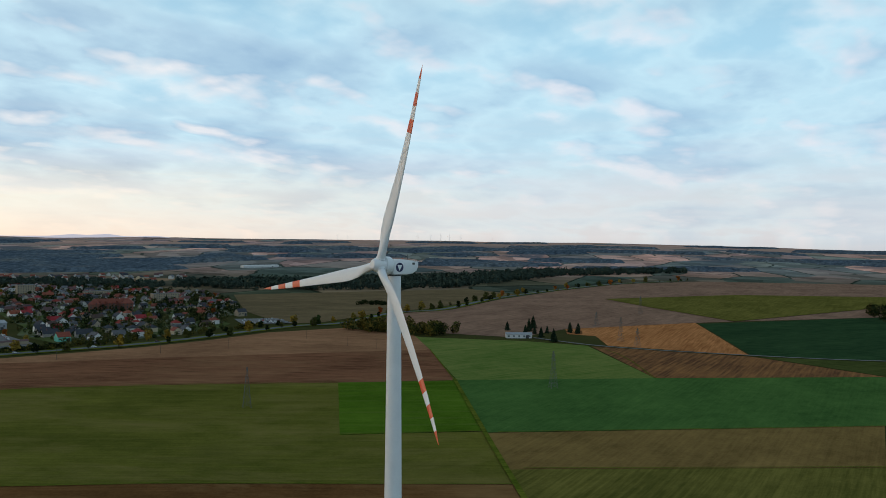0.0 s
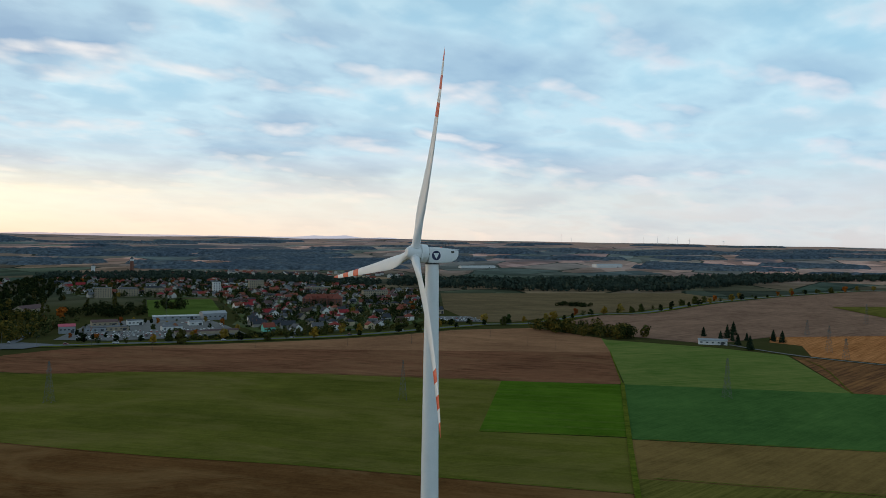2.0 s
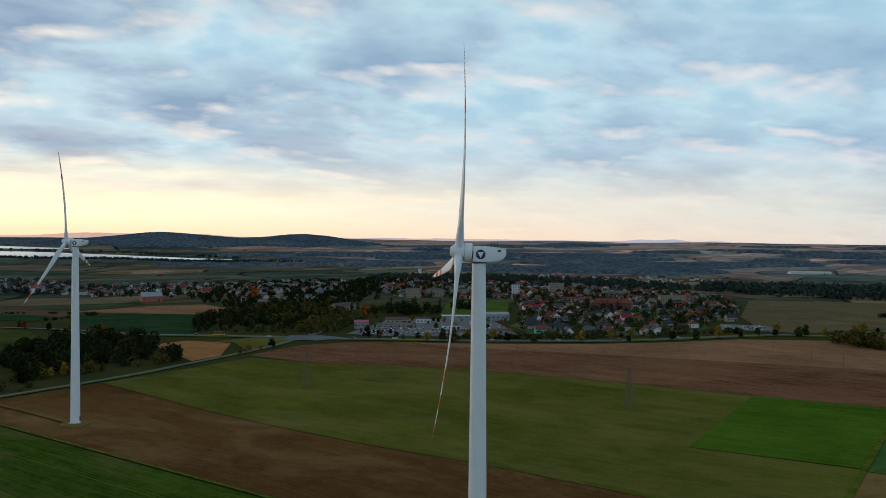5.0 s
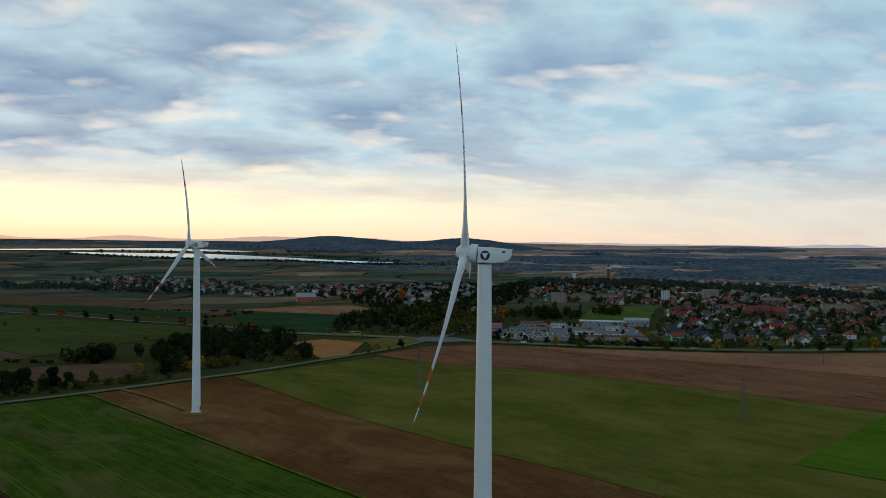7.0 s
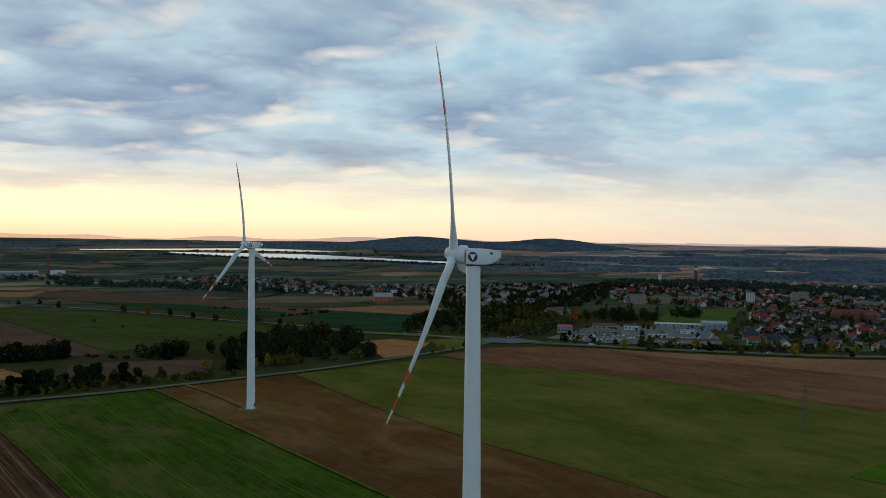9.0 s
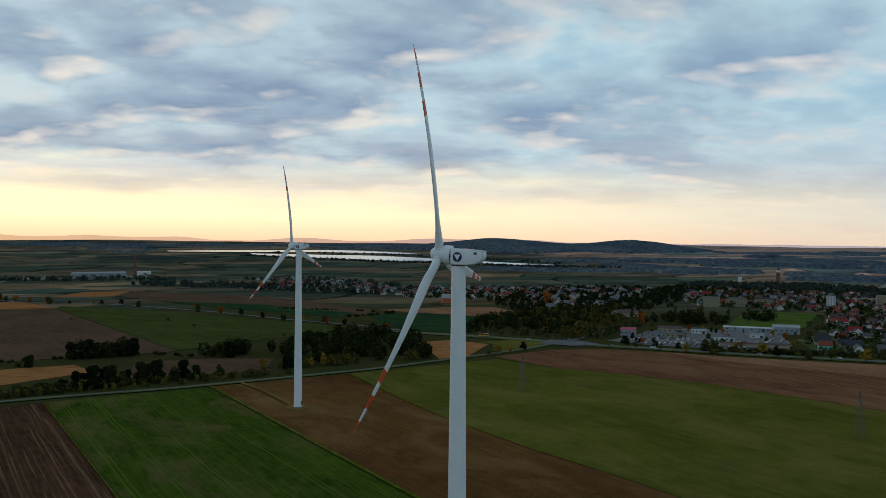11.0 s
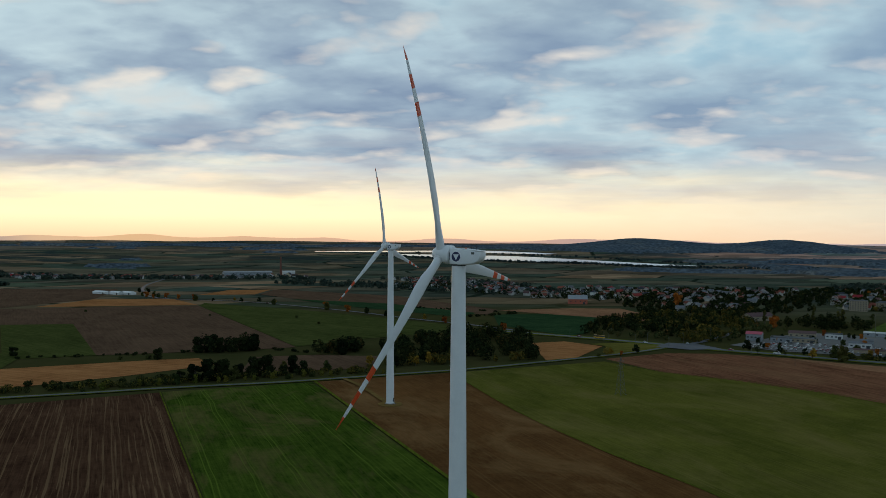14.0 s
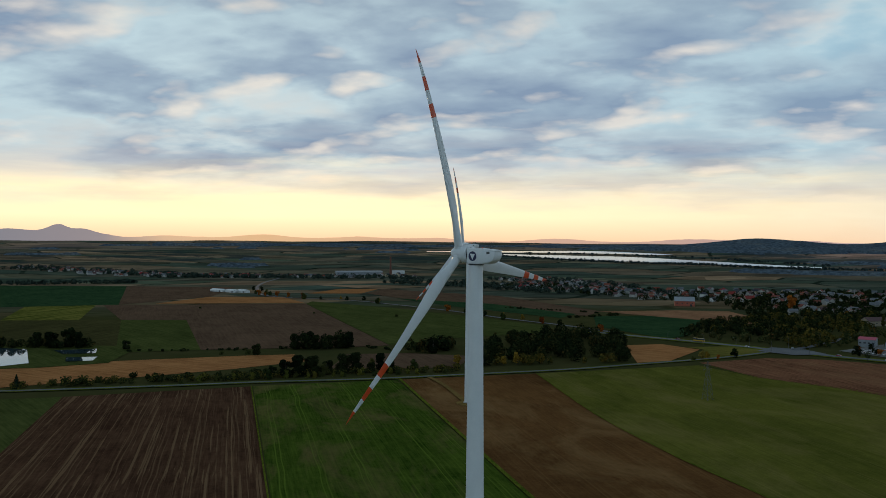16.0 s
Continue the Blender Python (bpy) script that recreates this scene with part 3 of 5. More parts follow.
HIGHWAY = [(120, 745), (212, 661), (254, 618), (273, 597), (290, 580), (312, 552), (347, 521), (395, 475), (454, 428), (498, 395), (557, 366), (632, 340), (694, 314), (737, 277), (879, 256), (952, 206), (1170, 172), (1415, 99), (1684, -13), (1878, -163)]
AVENUE = [(120, 745), (161, 725), (115, 801), (53, 880), (-20, 994), (-109, 1106), (-189, 1190), (-345, 1285), (-419, 1500), (-461, 1723), (-480, 1983), (-500, 2200)]
for nm, line, w, lab in (("verge_country", ROAD, 8.5, "grass verge of the country road"), ("verge_main", HIGHWAY, 20, "grass verge of the main road")):
    ribbon(nm, line, w, GRASS, lab, 0.62, "verge")
ribbon("road_country", ROAD, 4.3, ASPHALT, "narrow grey asphalt country road", 0.70)
ribbon("road_main", HIGHWAY, 9.0, ASPHALT, "grey asphalt main road past the town", 0.72)
ribbon("road_avenue", AVENUE[1:], 6.5, ASPHALT, "tree lined asphalt road", 0.71)
ribbon("road_town", [(285, 585), (297, 591), (329, 619), (381, 678), (456, 777), (520, 900)], 7.0, ASPHALT, "asphalt street leading into the town", 0.74)
ribbon("road_street", [(497, 430), (540, 480), (600, 560), (680, 650), (800, 800)], 6.0, ASPHALT, "residential asphalt street", 0.73)
ribbon("road_track", [(655, 45), (606, -30), (580, -152), (575, -262), (600, -420)], 4.0, GRAVEL, "gravel farm track between fields", 0.75, "track")
ribbon("road_access", [(-28, 414), (-16, 380), (-2, 322)], 3.6, FALLOW, "earth track to the turbine base", 0.74, "track")
sheet("turf_verge", [(204, 604), (252, 612), (276, 588), (250, 556), (200, 528), (216, 586)], OLIVE_LOW, "yellowish grass between the roads at the junction", 0.56, "verge")
sheet("turf_bank", [(-520, 590), (-300, 575), (-285, 470), (-330, 440), (-470, 410), (-520, 420)], GREEN_M, "dark grassy bank round the ponds", 0.5, "bank")
for k, pts in enumerate(([(-417, 552), (-390, 546), (-345, 462), (-362, 440), (-440, 430), (-500, 540)], [(-363, 540), (-330, 553), (-319, 524), (-345, 518)], [(-332, 497), (-308, 502), (-302, 480), (-321, 473)])):
    sheet("water_pond", pts, WATER, "still pond water mirroring the evening sky", 0.85, "pond")


# ---- wind turbines ----


def blade_geo(span0, span1, bm_rows=26):
    """A stretch of rotor blade along +z from span0 to span1 (metres from the hub centre), leading edge at -x, upwind at +y."""
    S = [1.4, 3.0, 5.0, 8.0, 11.5, 16, 22, 28, 34, 40, 44, 46.5, 47.6, 48.0]
    C = [2.0, 2.0, 2.25, 3.0, 3.45, 3.15, 2.6, 2.15, 1.75, 1.32, 1.0, 0.72, 0.42, 0.10]
    T = [2.0, 1.98, 1.7, 1.25, 0.95, 0.72, 0.54, 0.42, 0.33, 0.24, 0.17, 0.12, 0.08, 0.03]
    W = [14, 14, 14, 13, 11, 8, 5, 3, 1.5, 0.5, 0, -0.5, -1, -1]
    rows = []
    n = 20
    k = max(2, int((span1 - span0) / 1.6) + 1)
    for i in range(k):
        s = span0 + (span1 - span0) * i / (k - 1)
        c, t, w = (float(np.interp(s, S, q)) for q in (C, T, W))
        bend = 0.8 * (s / 48) + 3.2 * (s / 48) ** 2
        rnd = max(0.0, min(1.0, (8 - s) / 5))
        row = []
        for j in range(n):
            a = j * math.tau / n
            x, y = math.cos(a), math.sin(a)
            px = c * (0.5 * x)
            thin = 1.0 if rnd >= 1 else (rnd + (1 - rnd) * (0.35 + 0.65 * max(0.0, (1 - x) / 2) ** 0.7))
            py = t * 0.5 * y * thin
            px += (1 - rnd) * c * 0.22
            ca, sa = math.cos(radians(w)), math.sin(radians(w))
            row.append((px * ca - py * sa, px * sa + py * ca + bend, s))
        rows.append(row)
    return Geo().rings(rows)


def turbine(base, psi, rotor, label):
    """A wind turbine: local +y points upwind, the rotor turned by an angle from upright."""
    top = empty("wind_turbine", pose(base[0], base[1], base[2], 0, 0, psi))
    tagged(top, label, "wind turbine", group="wind turbines")
    foot = Geo().lathe([(7.5, -0.5), (7.5, 0.5), (6.9, 0.72), (2.5, 0.74)], 40).part("foundation", FALLOW, top, "round earth pad over the foundation", True)
    Geo().lathe([(3.1, 0.6), (3.1, 1.0), (2.9, 1.1), (2.2, 1.1)], 40).part("plinth", CONCRETE, top, smooth=True)
    joints = [0.9, 20, 44, 69, 93.2]
    radius = lambda z: 2.45 - 0.85 * (z / 93.2) ** 1.05
    prof = []
    for a, b in zip(joints, joints[1:]):
        prof += [(radius(a), a + 0.02), (radius(b), b - 0.10), (radius(b) + 0.025, b - 0.08), (radius(b) + 0.025, b)]
    tower = Geo().lathe(prof, 64).part("tower", PAINT, top, smooth=True)
    door = Geo().box((0, -2.45, 3.1), (1.0, 0.16, 2.3)).part("door", DARK, tower, "grey steel door")
    steps = Geo()
    for i in range(5):
        steps.box((0, -3.0 - 0.28 * i, 1.75 - 0.2 * i), (1.3, 0.3, 0.06))
    steps.tube((-0.65, -2.6, 2.9), (-0.65, -4.2, 1.7), 0.04).tube((0.65, -2.6, 2.9), (0.65, -4.2, 1.7), 0.04)
    steps.part("stairs", STEEL, tower)
    # nacelle: a tapering box with rounded edges, blunt slanting tail
    rows = []
    for y, zt, zb, w in ((1.55, 96.75, 93.6, 1.55), (1.35, 97.1, 93.38, 1.72), (-0.2, 97.02, 93.3, 1.78), (-2.5, 96.78, 93.3, 1.78), (-4.4, 96.55, 93.5, 1.72), (-5.7, 96.4, 94.15, 1.6), (-6.2, 96.32, 95.0, 1.5)):
        ring = []
        for cx, cz, a0 in ((1, 1, 0), (-1, 1, 90), (-1, -1, 180), (1, -1, 270)):
            r = 0.32
            for k in range(4):
                a = radians(a0 + k * 30)
                ring.append((cx * (w - r) + r * math.cos(a), y, (zt - r if cz > 0 else zb + r) + r * math.sin(a)))
        rows.append(ring)
    body = Geo().rings(rows).part("nacelle", PAINT, top, smooth=True)
    Geo().rings([[(x, -1.2, 97.06), (x * 0.96, -6.35, 96.55), (x * 0.96, -6.35, 96.42), (x, -1.2, 96.7)] for x in (-1.66, 1.66)]).part("roof_cover", PAINT, body)
    Geo().lathe([(1.75, 93.05), (1.75, 93.4)], 40).part("yaw_ring", DARK, top, smooth=True)
    # logo on the side that the path passes
    side = -1.0
    disc = Geo()
    m = 40
    for x0, lst in ((side * 1.80, None),):
        ring = [(x0, -0.25 + 1.12 * math.cos(i * math.tau / m), 95.15 + 1.12 * math.sin(i * math.tau / m)) for i in range(m)]
        back = [(x0 + 0.06, y, z) for _, y, z in ring]
        disc.rings([back, ring])
    disc.part("logo_disc", NAVY, body, "dark blue round company mark")
    tri = Geo()
    outer = [(0.74, 0.56), (-0.74, 0.56), (0.0, -0.82)]
    f = [(side * 1.815, -0.25 + y, 95.15 + z) for y, z in outer]
    bk = [(side * 1.79, y, z) for _, y, z in f]
    tri.rings([bk, f])
    tri.part("logo_triangle", PAINT, body, "white triangle")
    vent = Geo()
    for i in range(5):
        vent.box((side * 1.73, -4.55, 95.75 + 0.11 * i), (0.08, 0.72, 0.04))
    vent.box((side * 1.715, -4.55, 95.97), (0.06, 0.8, 0.52))
    vent.part("side_vent", STEEL, body)
    mast = Geo()
    for y, h in ((-3.0, 1.25), (-3.7, 1.1), (-4.4, 1.3)):
        mast.tube((0.5, y, 96.5), (0.5, y, 96.7 + h), 0.05, n=6)
        mast.box((0.5, y, 96.75 + h), (0.25, 0.25, 0.12))
    mast.tube((0.5, -2.8, 97.3), (0.5, -4.6, 97.2), 0.04, n=6)
    mast.part("wind_sensor", DARK, top)
    Geo().lathe([(0.16, 96.6), (0.18, 97.1), (0.05, 97.25)], 12, (-0.4, -2.1, 0)).part("beacon", RED, top)
    # rotor: tilted so that the axis points a little upward
    tilt = Matrix.Translation((0, 4.69, 95.75)) @ pose(0, 0, 0, 4.75)
    hub = Geo()
    ring = lambda r, y, n=40: [(r * math.cos(i * math.tau / n), y, -r * math.sin(i * math.tau / n)) for i in range(n)]
    hub.rings([ring(r, y) for r, y in ((0.05, 2.05), (0.95, 2.0), (1.08, 1.86), (1.35, 1.5), (1.68, 0.9), (1.8, 0.2), (1.82, -0.6), (1.75, -1.2))])
    hub_ob = hub.part("hub", PAINT, top, smooth=True)
    hub_ob.matrix_basis = tilt
    col = Geo().rings([ring(r, y) for r, y in ((1.9, -1.25), (2.18, -1.35), (2.2, -2.9), (1.9, -3.0))]).part("collar", PAINT, top, smooth=True)
    col.matrix_basis = tilt
    gap = Geo().rings([ring(1.7, -1.1), ring(1.7, -1.4)]).part("seal", DARK, top)
    gap.matrix_basis = tilt
    rear = Geo().rings([ring(1.65, -2.9), ring(1.65, -3.3)]).part("seal", DARK, top)
    rear.matrix_basis = tilt
    tipped = 48.0
    for k in range(3):
        m4 = tilt @ Matrix.Rotation(radians(rotor + 120 * k), 4, "Y")
        bl = blade_geo(1.3, tipped - 15.5).part("blade", PAINT, top, "white blade with red bands near its tip", True)
        bl.matrix_basis = m4
        for j in range(5):
            bnd = blade_geo(tipped - 15.5 + 3.1 * j, tipped - 12.4 + 3.1 * j).part("band", RED if j % 2 == 0 else PAINT, bl, "red painted band" if j % 2 == 0 else "white painted band", True)
        cuff = Geo().lathe([(1.12, 1.25), (1.16, 1.35), (1.16, 1.75), (1.05, 1.8)], 28).part("root_collar", PAINT, bl, smooth=True)
    return top


turbine((0, 0, 0), 53.5, 100, "white wind turbine with red banded blades on farmland")
far_turbine = turbine((0, 318, 0), 52, 108, "white wind turbine standing on bare soil with gravel pad")
for yaw, k in ((-69.8, 0.30), (-70.5, 0.26), (-75.4, 0.30), (-76.3, 0.34), (-77.0, 0.36), (-77.6, 0.36), (-78.4, 0.30), (-80.6, 0.28)):
    x, y = -4640 * math.sin(radians(yaw)), 4640 * math.cos(radians(yaw))
    tagged(copy_thing(far_turbine, pose(x, y, land_height(x, y), 0, 0, 52) @ Matrix.Diagonal((k, k, k, 1))), "tiny distant white wind turbine on the horizon")

# ---- lake and wooded hills ----


def lake(name, near, far, label):
    a, b = smooth_line(near, 5), smooth_line(far, 5)
    m, rows = 30, []
    pick = lambda line, t: line[min(len(line) - 1, int(t * (len(line) - 1)))]
    g = Geo()
    k = 7
    for i in range(m + 1):
        p, q = pick(a, i / m), pick(b, i / m)
        for j in range(k):
            c = p.lerp(q, j / (k - 1))
            rows.append((c.x, c.y, land_height(c.x, c.y) + 1.2))
    faces = [(i * k + j, (i + 1) * k + j, (i + 1) * k + j + 1, i * k + j + 1) for i in range(m) for j in range(k - 1)]
    g.add(rows, [tuple(reversed(f)) for f in faces])
    tagged(g.part(name, WATER, smooth=True), label, "lake", kind="structure")


lake("water_lake", [(150, 3330), (377, 3040), (620, 2830), (800, 2735), (958, 2570), (1112, 2466)], [(160, 3420), (420, 3300), (650, 3180), (830, 2930), (990, 2680), (1125, 2500)], "long lake shining in the evening light")
lake("water_upper_lake", [(-170, 3610), (184, 3585), (420, 3560), (640, 3440), (800, 3330)], [(-180, 3700), (150, 3760), (480, 3760), (720, 3560), (860, 3360)], "further arm of the shining lake")

# ---- vegetation ----
BARK = surface("bark", (0.045, 0.034, 0.026), (0.09, 0.07, 0.052), 1.5, 0.9)
LEAF_DARK = leaf_material("leaves_dark", [(0.008, 0.013, 0.006), (0.012, 0.019, 0.007), (0.022, 0.028, 0.010)])
LEAF_MID = leaf_material("leaves_mid", [(0.03, 0.045, 0.014), (0.055, 0.06, 0.018), (0.085, 0.075, 0.02)])
LEAF_YELLOW = leaf_material("leaves_yellow", [(0.17, 0.115, 0.022), (0.25, 0.15, 0.022), (0.22, 0.16, 0.035)])
LEAF_LIME = leaf_material("leaves_lime", [(0.085, 0.095, 0.018), (0.14, 0.13, 0.024), (0.11, 0.085, 0.018)])
LEAF_ORANGE = leaf_material("leaves_orange", [(0.26, 0.085, 0.016), (0.34, 0.10, 0.018), (0.20, 0.05, 0.014)])
LEAF_FIR = leaf_material("needles", [(0.012, 0.022, 0.013), (0.02, 0.032, 0.017)])
WOOD_NEAR = wood_mass_material("woodland", [(0.36, (0.010, 0.016, 0.007)), (0.52, (0.021, 0.030, 0.011)), (0.63, (0.038, 0.041, 0.014)), (0.73, (0.080, 0.054, 0.016))], 0.16)
# Far leaves carry a little distance haze as blue in their colour
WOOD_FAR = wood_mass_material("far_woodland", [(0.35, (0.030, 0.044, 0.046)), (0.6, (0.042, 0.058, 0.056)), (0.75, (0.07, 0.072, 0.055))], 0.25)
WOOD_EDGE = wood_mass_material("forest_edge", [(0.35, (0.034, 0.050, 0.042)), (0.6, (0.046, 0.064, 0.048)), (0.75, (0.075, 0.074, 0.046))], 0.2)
WOOD_TOWN = wood_mass_material("garden_leaves", [(0.34, (0.020, 0.032, 0.012)), (0.47, (0.045, 0.058, 0.020)), (0.56, (0.10, 0.088, 0.028)), (0.64, (0.04, 0.05, 0.02)), (0.74, (0.17, 0.085, 0.025))])
WOOD_AUTUMN = wood_mass_material("autumn_woodland", [(0.36, (0.02, 0.03, 0.01)), (0.48, (0.06, 0.06, 0.016)), (0.58, (0.15, 0.10, 0.02)), (0.68, (0.05, 0.055, 0.015)), (0.78, (0.20, 0.09, 0.018))])
HEDGE = wood_mass_material("hedge_leaves", [(0.38, (0.022, 0.030, 0.012)), (0.52, (0.045, 0.05, 0.016)), (0.60, (0.15, 0.115, 0.022)), (0.70, (0.08, 0.07, 0.02))])
rng = np.random.default_rng(7)


def leaf_quads(centres, sizes, out):
    """Small four-sided leaf clumps that lie along the crown's surface, unevenly: vertices and faces."""
    m = len(centres)
    face = out + rng.normal(size=(m, 3)) * 0.3 + [0, 0, 0.15]
    face /= np.linalg.norm(face, axis=1)[:, None] + 1e-9
    a = np.cross(face, rng.normal(size=(m, 3)))
    a /= np.linalg.norm(a, axis=1)[:, None] + 1e-9
    b = np.cross(face, a)
    s = np.asarray(sizes)[:, None] * 0.5
    k = rng.uniform(0.55, 1.0, (m, 1))
    lift = np.cross(a, b) * s * 0.35
    v = np.stack([centres - a * s, centres - b * s * k + lift, centres + a * s, centres + b * s * k - lift], 1).reshape(-1, 3)
    f = np.arange(4 * m).reshape(m, 4)
    return v, f


def mesh_arrays(name, v, f, mat):
    me = bpy.data.meshes.new(name)
    me.vertices.add(len(v))
    me.vertices.foreach_set("co", np.asarray(v, dtype=np.float32).ravel())
    me.loops.add(f.size)
    me.loops.foreach_set("vertex_index", f.ravel().astype(np.int32))
    me.polygons.add(len(f))
    me.polygons.foreach_set("loop_start", np.arange(0, f.size, 4, dtype=np.int32))
    me.polygons.foreach_set("loop_total", np.full(len(f), 4, dtype=np.int32))
    me.materials.append(mat)
    me.update(calc_edges=True)
    me.validate()
    return me


def crown_points(h, w, n, low=0.18, shape="round"):
    """Points in lobes that together make an uneven crown."""
    if shape == "cone":
        z = low * h + (1 - low) * h * rng.beta(1.1, 1.7, n)
        r = w / 2 * (1 - (z - low * h) / (h * (1 - low))) ** 0.85 * (0.45 + 0.55 * np.sqrt(rng.random(n))) * (0.8 + 0.3 * np.sin(z * 4.1))
        a = rng.uniform(0, math.tau, n)
        return np.stack([r * np.cos(a), r * np.sin(a), z], 1), np.stack([np.cos(a), np.sin(a), np.full(n, 0.45)], 1)
    lobes = 13
    cz = rng.uniform(low * h + 0.12 * h, h * 0.86, lobes)
    lim = w / 2 * np.sqrt(np.clip(1 - ((cz - h * 0.56) / (h * 0.5)) ** 2, 0.08, 1))
    if shape == "tall":
        lim = w / 2 * np.ones(lobes)
    ca, cr = rng.uniform(0, math.tau, lobes), lim * rng.uniform(0.25, 0.72, lobes)
    rad = w * rng.uniform(0.16, 0.27, lobes)
    i = rng.integers(0, lobes, n)
    d = rng.normal(size=(n, 3))
    d /= np.linalg.norm(d, axis=1)[:, None]
    out = d.copy()
    d *= (0.55 + 0.45 * rng.random((n, 1)) ** 0.5)
    p = np.stack([cr * np.cos(ca), cr * np.sin(ca), cz], 1)[i] + d * rad[i][:, None] * [1, 1, 0.9]
    if low < 0.05:
        p[:, 2] -= (0.16 * h) * (1 - p[:, 2] / h)
    p[:, 2] = np.clip(p[:, 2], low * h * 0.8 + 0.1, h)
    return p, out


def tree(name, h, w, mat, label, n=420, leaf=1.0, low=0.2, shape="round", category="tree"):
    top = empty(name, pose(0, 0, -500))
    tagged(top, label, category)
    g = Geo()
    t = max(0.12, h * 0.022)
    g.rings([[(r * math.cos(a) + dx, r * math.sin(a) + dy, z) for a in (i * math.tau / 8 for i in range(8))] for r, z, dx, dy in ((t * 1.5, -0.1, 0, 0), (t, h * 0.1, 0, 0), (t * 0.8, h * 0.4, t * 0.6, 0), (t * 0.3, h * 0.8, 0, t))])
    for i in range(5):
        a = i * 1.3 + 0.4
        z0 = h * (0.28 + 0.09 * i)
        g.tube((t * 0.3, 0, z0), (math.cos(a) * w * 0.32, math.sin(a) * w * 0.32, z0 + h * 0.17), t * 0.45, t * 0.12, 5)
    g.part("trunk", BARK, top)
    spots, out = crown_points(h, w, n, low, shape)
    v, f = leaf_quads(spots, leaf * 1.2 * rng.uniform(0.7, 1.35, n), out)
    c = new("crown", mesh_arrays("crown", v, f, mat))
    c.parent = top
    return top


PROTO = {
    "dark": tree("broadleaf_tree", 14, 10.5, LEAF_DARK, "dark green broadleaf tree with a dense crown", 1300, 1.1, 0.0),
    "mid": tree("broadleaf_tree", 11, 8.5, LEAF_MID, "olive green broadleaf tree in early autumn", 900, 1.0, 0.03),
    "yellow": tree("autumn_tree", 8.5, 6.5, LEAF_YELLOW, "yellow autumn tree with a loose crown", 420, 0.95, 0.14),
    "orange": tree("autumn_tree", 9, 7.5, LEAF_ORANGE, "orange red autumn tree with a full crown", 480, 1.0, 0.1),
    "round": tree("roadside_tree", 7, 5.6, LEAF_DARK, "small round dark green roadside tree", 400, 0.8, 0.14),
    "bare": tree("roadside_tree", 7, 4.6, LEAF_MID, "thin roadside tree losing its leaves", 150, 0.7, 0.2),
    "poplar": tree("poplar_tree", 19, 6.5, LEAF_MID, "tall narrow poplar tree", 560, 1.2, 0.06, "tall"),
    "fir": tree("conifer_tree", 14, 9.0, LEAF_FIR, "dark pointed conifer tree", 620, 1.1, 0.05, "cone"),
    "bush": tree("bush", 4.5, 6.0, LEAF_MID, "rounded olive green bush", 330, 0.85, 0.0, category="bush"),
    "ybush": tree("bush", 5.0, 5.4, LEAF_LIME, "yellow green bush in a hedge", 420, 0.75, 0.0, category="bush"),
}
used = set()


def plant(kind, x, y, size=1.0, group=""):
    m = pose(x, y, land_height(x, y), 0, 0, float(rng.uniform(0, 360))) @ Matrix.Diagonal((size * float(rng.uniform(0.9, 1.12)), size * float(rng.uniform(0.9, 1.12)), size * float(rng.uniform(0.88, 1.12)), 1))
    if kind not in used:
        used.add(kind)
        ob = PROTO[kind]
        ob.matrix_basis = m
    else:
        base = PROTO[kind]
        keep = base.scale.copy()
        base.scale = (1, 1, 1)
        ob = copy_thing(base, m)
        base.scale = keep
    if group:
        tagged(ob, group=group)
    return ob


def inside(x, y, poly):
    hit, j = False, len(poly) - 1
    for i in range(len(poly)):
        (x1, y1), (x2, y2) = poly[i], poly[j]
        if (y1 > y) != (y2 > y) and x < (x2 - x1) * (y - y1) / (y2 - y1) + x1:
            hit = not hit
        j = i
    return hit


def scatter(poly, n):
    xs, ys = [p[0] for p in poly], [p[1] for p in poly]
    out = []
    while len(out) < n:
        x, y = rng.uniform(min(xs), max(xs)), rng.uniform(min(ys), max(ys))
        if inside(x, y, poly):
            out.append((float(x), float(y)))
    return out


def wood(name, spots, h, mat, label, quads=70, leaf=1.7, wide=0.75, category="wood"):
    """A mass of trees as one mesh of leaf clumps."""
    cs, ss, ds = [], [], []
    for x, y in spots:
        k = h * rng.uniform(0.65, 1.2)
        w = k * wide * rng.uniform(0.8, 1.25)
        d = rng.normal(size=(quads, 3))
        d /= np.linalg.norm(d, axis=1)[:, None]
        ds.append(d.copy())
        lobes = rng.normal(size=(7, 3))
        lobes /= np.linalg.norm(lobes, axis=1)[:, None]
        bulge = np.max(d @ lobes.T, axis=1)[:, None]
        d *= (0.62 + 0.42 * np.clip(bulge, 0, 1) ** 3) * (0.72 + 0.28 * rng.random((quads, 1)) ** 0.4)
        p = d * [w / 2, w / 2, k * 0.5] + [0, 0, k * 0.5]
        p += rng.normal(size=p.shape) * k * 0.03
        p[:, 2] = np.abs(p[:, 2])
        cs.append(p + [x, y, land_height(x, y)])
        ss.append(leaf * rng.uniform(0.6, 1.4, quads) * (k / h))
    v, f = leaf_quads(np.concatenate(cs), np.concatenate(ss) * 1.25, np.concatenate(ds))
    return tagged(new(name, mesh_arrays(name, v, f, mat)), label, category, kind="stuff")


def strip(line, width, n):
    pts = smooth_line(line, 8)
    out = []
    for _ in range(n):
        i = rng.integers(0, len(pts) - 1)
        p = pts[i].lerp(pts[i + 1], float(rng.random()))
        d = (pts[i + 1] - pts[i]).normalized()
        o = float(rng.uniform(-0.5, 0.5)) * width
        out.append((p.x - d.y * o, p.y + d.x * o))
    return out


